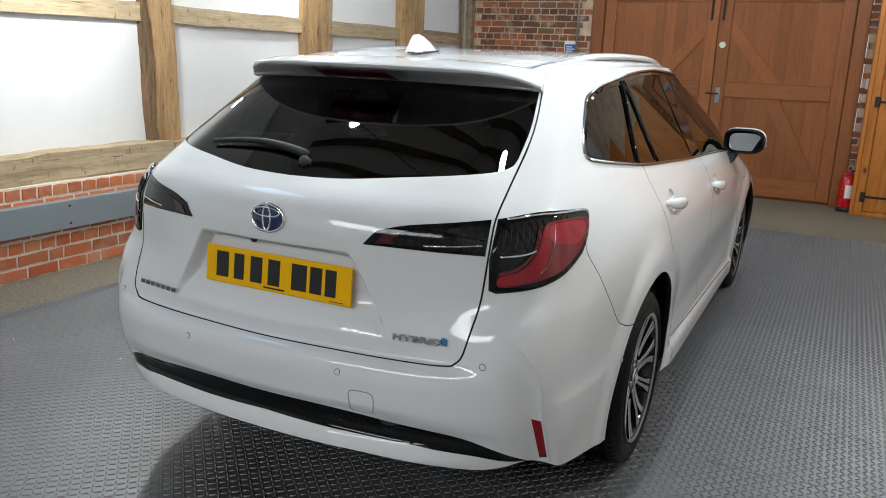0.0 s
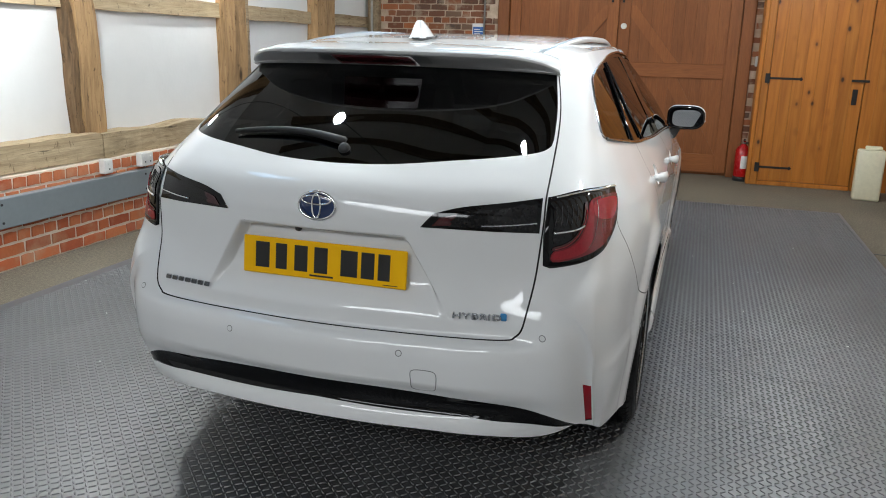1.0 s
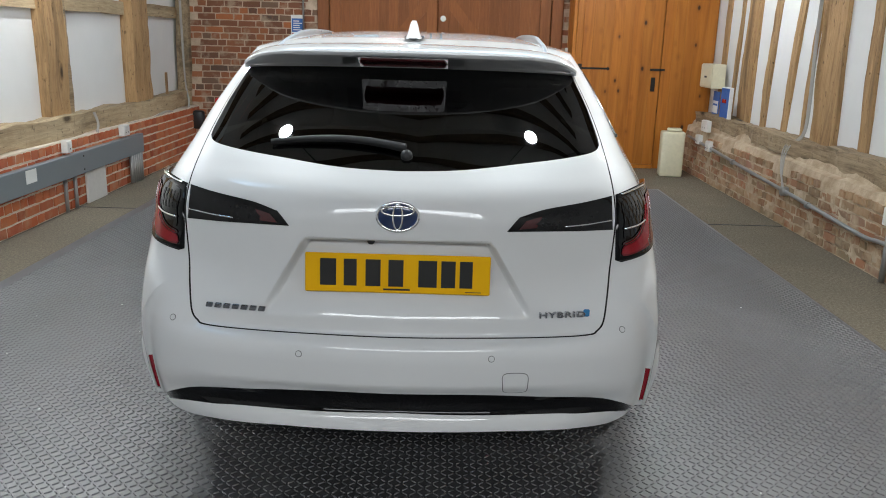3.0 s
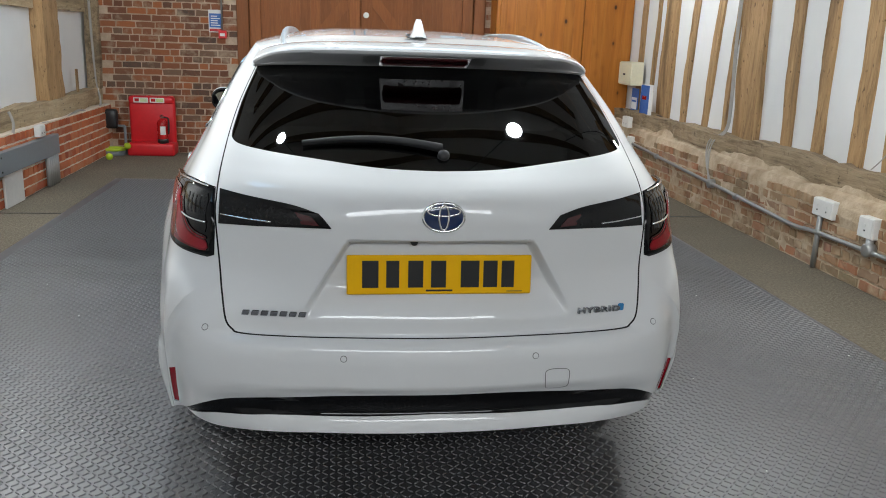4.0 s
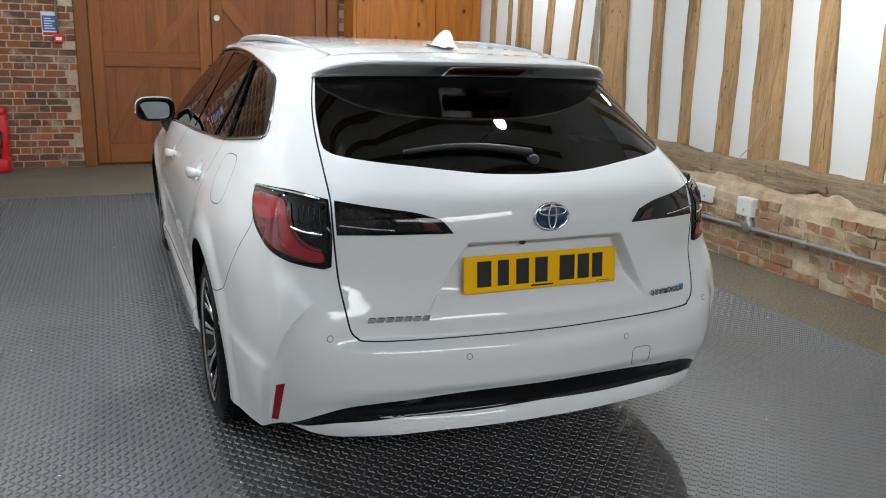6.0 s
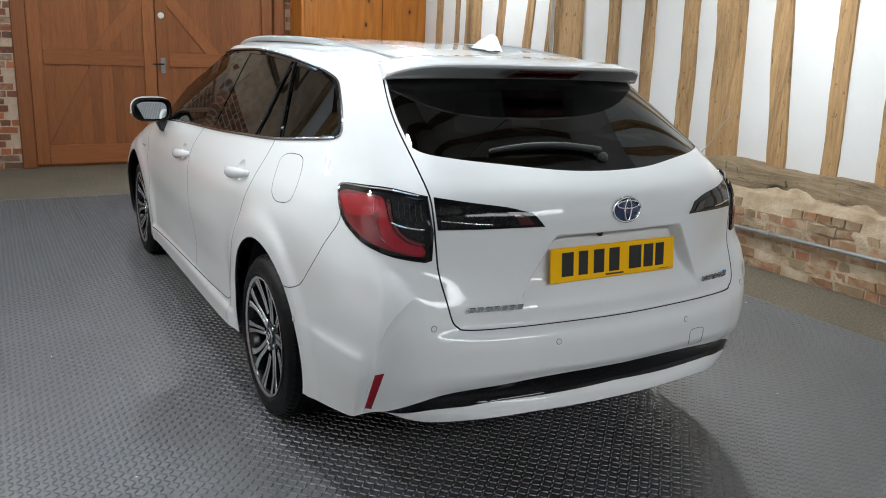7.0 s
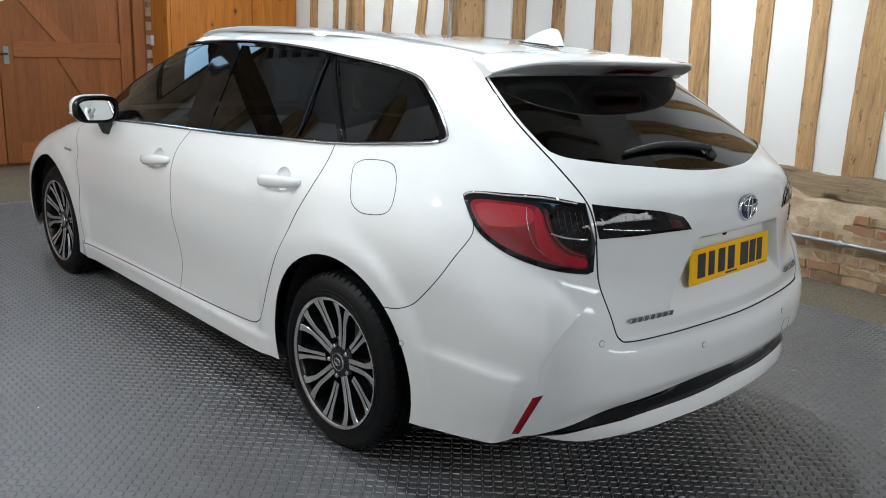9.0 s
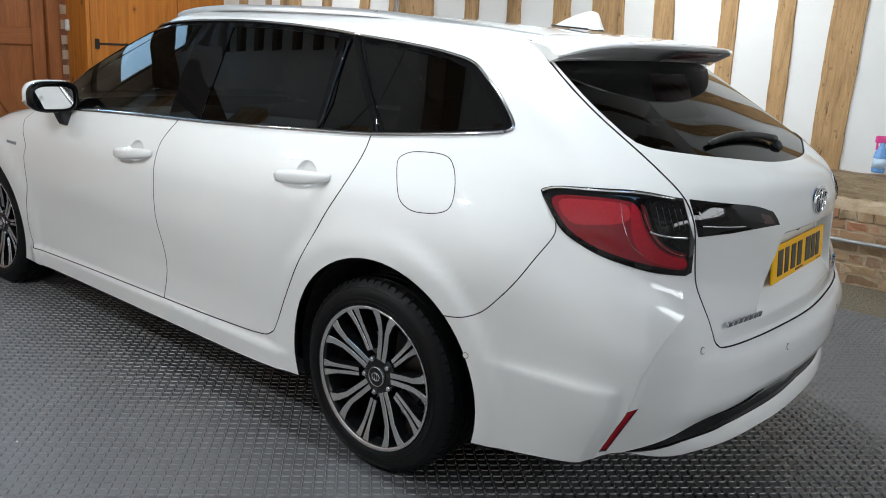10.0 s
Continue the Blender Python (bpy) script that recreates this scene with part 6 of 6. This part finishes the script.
def spoke(r0, r1, o0, o1, flare, w):
    """One blade of a twin spoke: its dark body and bright face, pointing along y at x = outwards."""
    out = []
    for face in (0, 1):
        bm = bmesh.new()
        rows = []
        for f in (0, .3, .6, .82, 1):
            r = r0 + (r1 - r0) * f
            o = o0 + (o1 - o0) * f + flare * max(0, f - .72) / .28
            wd = w * (1 + 1.1 * max(0, f - .72) / .28)
            x = .074 + .026 * f**1.5
            if face:
                rows.append([bm.verts.new((x + d, r, o + k * wd)) for k, d in ((-1, .0005), (-.9, .0018), (.9, .0018), (1, .0005))])
            else:
                rows.append([bm.verts.new((x - d, r, o + k * wd * g)) for k, d, g in ((-1, .035, 1.5), (-1, 0, 1.04), (1, 0, 1.04), (1, .035, 1.5))])
        for a, b in zip(rows, rows[1:]):
            for j in range(3):
                bm.faces.new((a[j], b[j], b[j + 1], a[j + 1]))
        bmesh.ops.recalc_face_normals(bm, faces=bm.faces)
        out.append(bm)
    return out


for k in range(10):
    wide = k % 2 == 0
    for sgn in (1, -1):
        body_bm, face_bm = spoke(.055 if wide else .086, .228, sgn * (.0105 if wide else .0075), sgn * (.0165 if wide else .0125), sgn * (.025 if wide else .005), .0086 if wide else .0062)
        rot = pose(0, 0, 0, 36 * k + 8, 0, 0)
        for name, b, m in (("spoke", body_bm, ALLOY_DARK), ("spoke_face", face_bm, ALLOY)):
            bmesh.ops.transform(b, matrix=rot, verts=b.verts)
            part(name, b, m, wheel)
    if not wide:
        a = radians(36 * k + 8)
        bm = lathe([(.009, 0), (.009, .010), (.006, .013)], Matrix.Translation((.072, .057 * math.cos(a), .057 * math.sin(a))) @ turn, 6)
        part("wheel_nut", bm, ALLOY, wheel)
wheel.parent = car
wheel.matrix_basis = pose(.768, 0, .317)
for s, y in ((1, 2.70), (-1, 0), (-1, 2.70)):
    copy = copy_thing(wheel, pose(s * .768, y, .317, 0, 0, 180 if s < 0 else 0) @ pose(0, 0, 0, 14 * y))

# wheel housings, floor pan and cabin
for s in (1, -1):
    for y, r in ((-.022, .392), (2.72, .382)):
        bm = bmesh.new()
        rows = [[bm.verts.new((s * x, y + r * math.cos(a), .335 + r * math.sin(a))) for x in (.835, .55)] for a in np.linspace(-.35, math.pi + .35, 40)]
        for a, b in zip(rows, rows[1:]):
            bm.faces.new((a[0], b[0], b[1], a[1]))
        inner_ = [r_[1] for r_ in rows]
        bm.faces.new(inner_)
        part("wheel_housing", bm, GAP_BLACK, car)
part("floor_pan", boxed(-.80, .80, .30, 2.40, .19, .24), GAP_BLACK, car)
part("floor_pan", boxed(-.52, .52, -.30, 3.4, .20, .30), GAP_BLACK, car)
part("rear_pan", boxed(-.56, .56, -.90, -.28, .36, .40), GAP_BLACK, car)
part("load_floor", boxed(-.60, .60, -.85, .05, .62, .65), CABIN, car)
part("dashboard", boxed(-.68, .68, 1.72, 2.15, .70, .955, .04, 3), CABIN, car, smooth=True)
part("headliner", boxed(-.52, .52, -.30, 1.50, 1.365, 1.375), HEADLINER, car)
part("steering_wheel", tube([(.36 + .185 * math.cos(a), 1.62 + .07 * math.sin(a), .90 + .172 * math.sin(a)) for a in angles[::3]], .015, 8, True), CABIN, car, smooth=True)


def seat(x, y, w):
    ob = empty("front_seat" if w < .6 else "rear_bench", "", "", pose(x, y, 0))
    ob.parent = car
    part("cushion", boxed(-w / 2, w / 2, -.02, .48, .36, .54, .06, 3), SEAT, ob, smooth=True)
    bm = boxed(-w / 2, w / 2, -.16, -.02, .48, 1.10, .05, 3)
    for v in bm.verts:
        v.co.y -= .22 * max(0, v.co.z - .5)
        v.co.x *= 1 - .22 * max(0, v.co.z - .8)
    part("backrest", bm, SEAT, ob, smooth=True)
    for hx in ((0,) if w < .6 else (-.42, 0, .42)):
        part("headrest", boxed(hx - .125, hx + .125, -.30, -.20, 1.10, 1.26, .04, 3), SEAT, ob, smooth=True)


seat(.37, 1.0, .52)
seat(-.37, 1.0, .52)
seat(0, .12, 1.25)


# ---- rubber mat: sheet, edging and raised treads ----
MX0, MX1, MY1 = -2.41, 2.30, 4.90
mat_ = empty("rubber_mat", "black interlocking rubber floor mat with raised chevron treads", "mat", kind="structure")
TILE = .4985
xs, ys = -2.332 + TILE * np.arange(10), .10 + TILE * np.arange(-9, 11)
xs, ys = xs[xs < MX1 - .03], ys[ys < MY1 - .03]


def toothed(n=9, deep=.0115, gap=.0007):
    """A mat tile whose edges interlock with its neighbours in square teeth."""
    h, w = TILE / 2, TILE / n
    side = []
    for k in range(n):
        d = deep if k % 2 else -deep
        for f in ((.04, .96) if 0 < k < n - 1 else ((.01, .96) if k == 0 else (.04, .99))):
            side.append((-h + (k + f) * w, d if 0 < k < n - 1 else 0.0))
    loop = [(t, -h + d + gap) for t, d in side] + [(h + d - gap, t) for t, d in side] + [(t, h + d - gap) for t, d in side[::-1]] + [(-h + d + gap, t) for t, d in side[::-1]]
    bm = bmesh.new()
    up = [bm.verts.new((x, y, .010)) for x, y in loop]
    low = [bm.verts.new((x, y, 0)) for x, y in loop]
    for t in tessellate_polygon([[Vector((x, y, 0)) for x, y in loop]]):
        (ax, ay), (bx, by), (cx_, cy_) = (loop[i] for i in t)
        turn_ = (bx - ax) * (cy_ - ay) - (by - ay) * (cx_ - ax)
        if abs(turn_) > 1e-10:
            bm.faces.new([up[i] for i in (t if turn_ > 0 else t[::-1])])
    for i in range(len(up)):
        j = (i + 1) % len(up)
        bm.faces.new((low[i], low[j], up[j], up[i]))
    return mesh_from(bm, "mat_tile", RUBBER)


tile_mesh = toothed()
for a, b in zip(xs, xs[1:]):
    for c, d in zip(ys, ys[1:]):
        ob = new("mat_tile", tile_mesh)
        ob.parent = mat_
        ob.matrix_basis = pose((a + b) / 2, (c + d) / 2, random.uniform(-.0003, .0003), random.uniform(-.08, .08), random.uniform(-.08, .08), 0)
part("mat_underlay", boxed(MX0 + .01, MX1 - .01, ys[0], MY1 - .01, 0, .0088), RUBBER, mat_)
for a, b, c, d in ((MX0, xs[0] - .001, ys[0], ys[-1]), (xs[-1] + .001, MX1, ys[0], ys[-1]), (MX0, MX1, ys[-1] + .001, MY1)):
    bm = boxed(a, b, c, d, 0, .0098)
    for v in bm.verts:
        if v.co.z > .005 and (v.co.x in (MX0, MX1) or v.co.y == MY1) and (abs(v.co.x - MX0) < 1e-4 or abs(v.co.x - MX1) < 1e-4 or abs(v.co.y - MY1) < 1e-4):
            v.co.z = .004
    part("mat_edging", bm, RUBBER, mat_)
pitch = TILE / 20
nx, ny = int((MX1 - xs[0]) / pitch), int((MY1 + 2.7) / pitch)
y_first = ys[0] + pitch * int((-2.7 - ys[0]) / pitch)
I, J = np.meshgrid(np.arange(nx), np.arange(ny), indexing="ij")
cx, cy = xs[0] + (I + .5) * pitch, y_first + (J + .5) * pitch
keep = (cy < MY1 - .03).ravel()
turned = ((I + J) % 2 == 0).ravel()[keep]
cx, cy = cx.ravel()[keep], cy.ravel()[keep]
rng = np.random.default_rng(5)
ang = np.where(turned, radians(45), radians(135)) + rng.normal(0, .03, len(cx))
worn = rng.uniform(.88, 1.05, len(cx))
L, W = np.full(len(cx), .0132) * worn, np.full(len(cx), .0034) * worn
# a low bar: rim, shoulder and a narrow crest with rounded ends
rim = [(-1, 0), (-.72, -.8), (0, -1), (.72, -.8), (1, 0), (.72, .8), (0, 1), (-.72, .8)]
shape = np.array([(x, y, 0) for x, y in rim] + [(x * .93, y * .74, .62) for x, y in rim] + [(-.62, 0, 1), (.62, 0, 1)])
lx, ly = shape[None, :, 0] * L[:, None], shape[None, :, 1] * W[:, None]
V = np.stack([cx[:, None] + lx * np.cos(ang)[:, None] - ly * np.sin(ang)[:, None], cy[:, None] + lx * np.sin(ang)[:, None] + ly * np.cos(ang)[:, None], .0098 + .0046 * np.broadcast_to(shape[None, :, 2], lx.shape)], -1).reshape(-1, 3)
tri = [t for k in range(8) for t in ((k, (k + 1) % 8, 8 + (k + 1) % 8), (k, 8 + (k + 1) % 8, 8 + k))]
tri += [(8, 9, 16), (9, 10, 16), (10, 17, 16), (10, 11, 17), (11, 12, 17), (12, 13, 17), (13, 14, 17), (14, 16, 17), (14, 15, 16), (15, 8, 16)]
tri = np.array(tri)
F = (np.arange(len(cx))[:, None, None] * 18 + tri[None]).reshape(-1, 3)
me = bpy.data.meshes.new("tread")
me.vertices.add(len(V))
me.vertices.foreach_set("co", V.ravel().astype(np.float32))
me.loops.add(F.size)
me.loops.foreach_set("vertex_index", F.ravel().astype(np.int32))
me.polygons.add(len(F))
me.polygons.foreach_set("loop_start", np.arange(0, F.size, 3, dtype=np.int32))
me.update(calc_edges=True)
me.validate()
me.materials.append(RUBBER)
me.shade_smooth()
treads = new("tread", me)
treads.parent = mat_
tagged(treads, "raised black rubber treads", kind="stuff")

# joints in the carpet beside the mat
for x0, x1 in ((MX1 + .01, 2.93), (-2.90, MX0 - .01)):
    tagged(part("carpet_joint", boxed(x0, x1, 3.345, 3.357, .0, .004, .001), SATIN_BLACK), "dark joint across the brown carpet", "carpet joint", kind="structure")

# crumbs on the mat
random.seed(4)
bm = bmesh.new()
for _ in range(46):
    x, y = random.uniform(-2.1, 2.2), random.uniform(-2.0, 3.5)
    if abs(x) < 1.0 and y > -1.1:
        continue
    s = random.uniform(.002, .006)
    bmesh.ops.create_icosphere(bm, subdivisions=1, radius=s, matrix=pose(x, y, .0138, 0, 0, random.uniform(0, 180)) @ Matrix.Diagonal((1, .6, .35, 1)))
tagged(part("crumb", bm, PAPER), "pale crumbs and paint flakes on the mat", "crumb", kind="stuff")


# ---- bricks ----
def brick_mesh(name, w, h, d, material, rough, seed):
    """A brick that lies along x, its face towards -y."""
    bm = boxed(-w / 2, w / 2, -d, 0, -h / 2, h / 2)
    bmesh.ops.subdivide_edges(bm, edges=[e for e in bm.edges if abs(e.verts[0].co.x - e.verts[1].co.x) > .5 * w and e.verts[0].co.y < -d / 2], cuts=2)
    rnd = random.Random(seed)
    for v in bm.verts:
        k = rough * (1 if v.co.y < -d / 2 else .3)
        v.co += Vector((rnd.uniform(-1, 1) * k, rnd.uniform(-.4, .6) * k, rnd.uniform(-1, 1) * k * .8))
    return mesh_from(bm, name, material)


def lay(owner, origin, along, length, courses, material, rough, seed, height=.075, w=.215, gap=.011, proud=.008, limit=300, skip=None):
    """Courses of bricks on a wall's face: stretchers with headers between, each its own piece."""
    rnd = random.Random(seed)
    shapes = {k: [brick_mesh("brick", wd - gap, height - gap, .05, material, rough, seed * 10 + i) for i in range(4)] for k, wd in (("s", w), ("h", w * .5))}
    turn_deg = {"x": 0, "+y": 90, "-y": -90}[along]
    made = 0
    for c in range(courses):
        pos = -(c % 2) * w * .25 - rnd.uniform(0, .05)
        k = c
        while pos < length:
            kind = "h" if (c % 4 == 2 or k % 5 == 4) else "s"
            wd = w if kind == "s" else w * .5
            mid_ = pos + wd / 2
            k += 1
            pos += wd
            if mid_ - wd / 2 < -.06 or mid_ + wd / 2 > length + .06:
                continue
            z = (c + .5) * height
            if skip and skip(mid_, z):
                continue
            ob = new("brick", shapes[kind][rnd.randrange(4)])
            ob.parent = owner
            x, y, zz = origin
            out = proud + rnd.uniform(-.35, .35) * rough
            if along == "x":
                m = pose(x + mid_, y - out + .05, zz + z, 0, rnd.uniform(-.6, .6), 0)
            elif along == "+y":
                m = pose(x + out - .05, y + mid_, zz + z, 0, 0, 90)
            else:
                m = pose(x - out + .05, y + length - mid_, zz + z, 0, 0, -90)
            ob.matrix_basis = m
            made += 1
    return made


def smooth01(a):
    a = max(0, min(1, a))
    return a * a * (3 - 2 * a)


plinth_w = tagged(part("plinth_west", boxed(-3.12, -2.905, -1.2, Y_END - .002, 0, .562), MORTAR_RED), "red brick plinth with pale pointing under the sill beam", "plinth", kind="structure")
lay(plinth_w, (-2.905, -.1, 0), "+y", 6.84, 7, BRICK_RED, .004, 3, height=.08, proud=.007, gap=.018)

# rough plinth of the east wall, its lime mortar sloping up to the sill
bm = boxed(2.945, 3.21, -1.6, 6.38, 0, .52)
bmesh.ops.subdivide_edges(bm, edges=[e for e in bm.edges if abs(e.verts[0].co.y - e.verts[1].co.y) > 3], cuts=110)
bmesh.ops.subdivide_edges(bm, edges=[e for e in bm.edges if abs(e.verts[0].co.z - e.verts[1].co.z) > .3], cuts=7)
bmesh.ops.subdivide_edges(bm, edges=[e for e in bm.edges if abs(e.verts[0].co.x - e.verts[1].co.x) > .2], cuts=5)
for v in bm.verts:
    p = v.co.copy()
    if p.z > .40:
        if p.x > 2.95:
            v.co.z += .10 * smooth01((p.x - 2.95) / .15)
        v.co.x += .03 * smooth01((p.z - .40) / .12) * (p.x < 3.0)
    v.co += noise.noise_vector(p * 6) * .016 * (p.z > .02) + noise.noise_vector(p * 22) * .011 * (p.z > .02)
plinth_e = tagged(part("plinth_east", bm, MORTAR_PALE), "crumbling pale brick plinth with smeared lime mortar", "plinth", kind="structure")
lay(plinth_e, (2.945, -1.4, 0), "-y", 7.70, 7, BRICK_PALE, .009, 5, height=.068, w=.205, proud=.007, gap=.016, skip=lambda a, z: noise.noise(Vector((a * 2.1, z * 6, 3.3))) > .46 - .28 * (z > .40))

# end wall, west of the doors, and the pier
lay(wall_north, (-3.0, Y_END, 0), "x", 1.56, 31, BRICK_OLD, .005, 7, height=.075, proud=.0085, gap=.014)
lay(wall_north, (DX1 + .004, Y_END, 0), "x", .16, 31, BRICK_OLD, .005, 8, height=.075, proud=.0085, gap=.016)
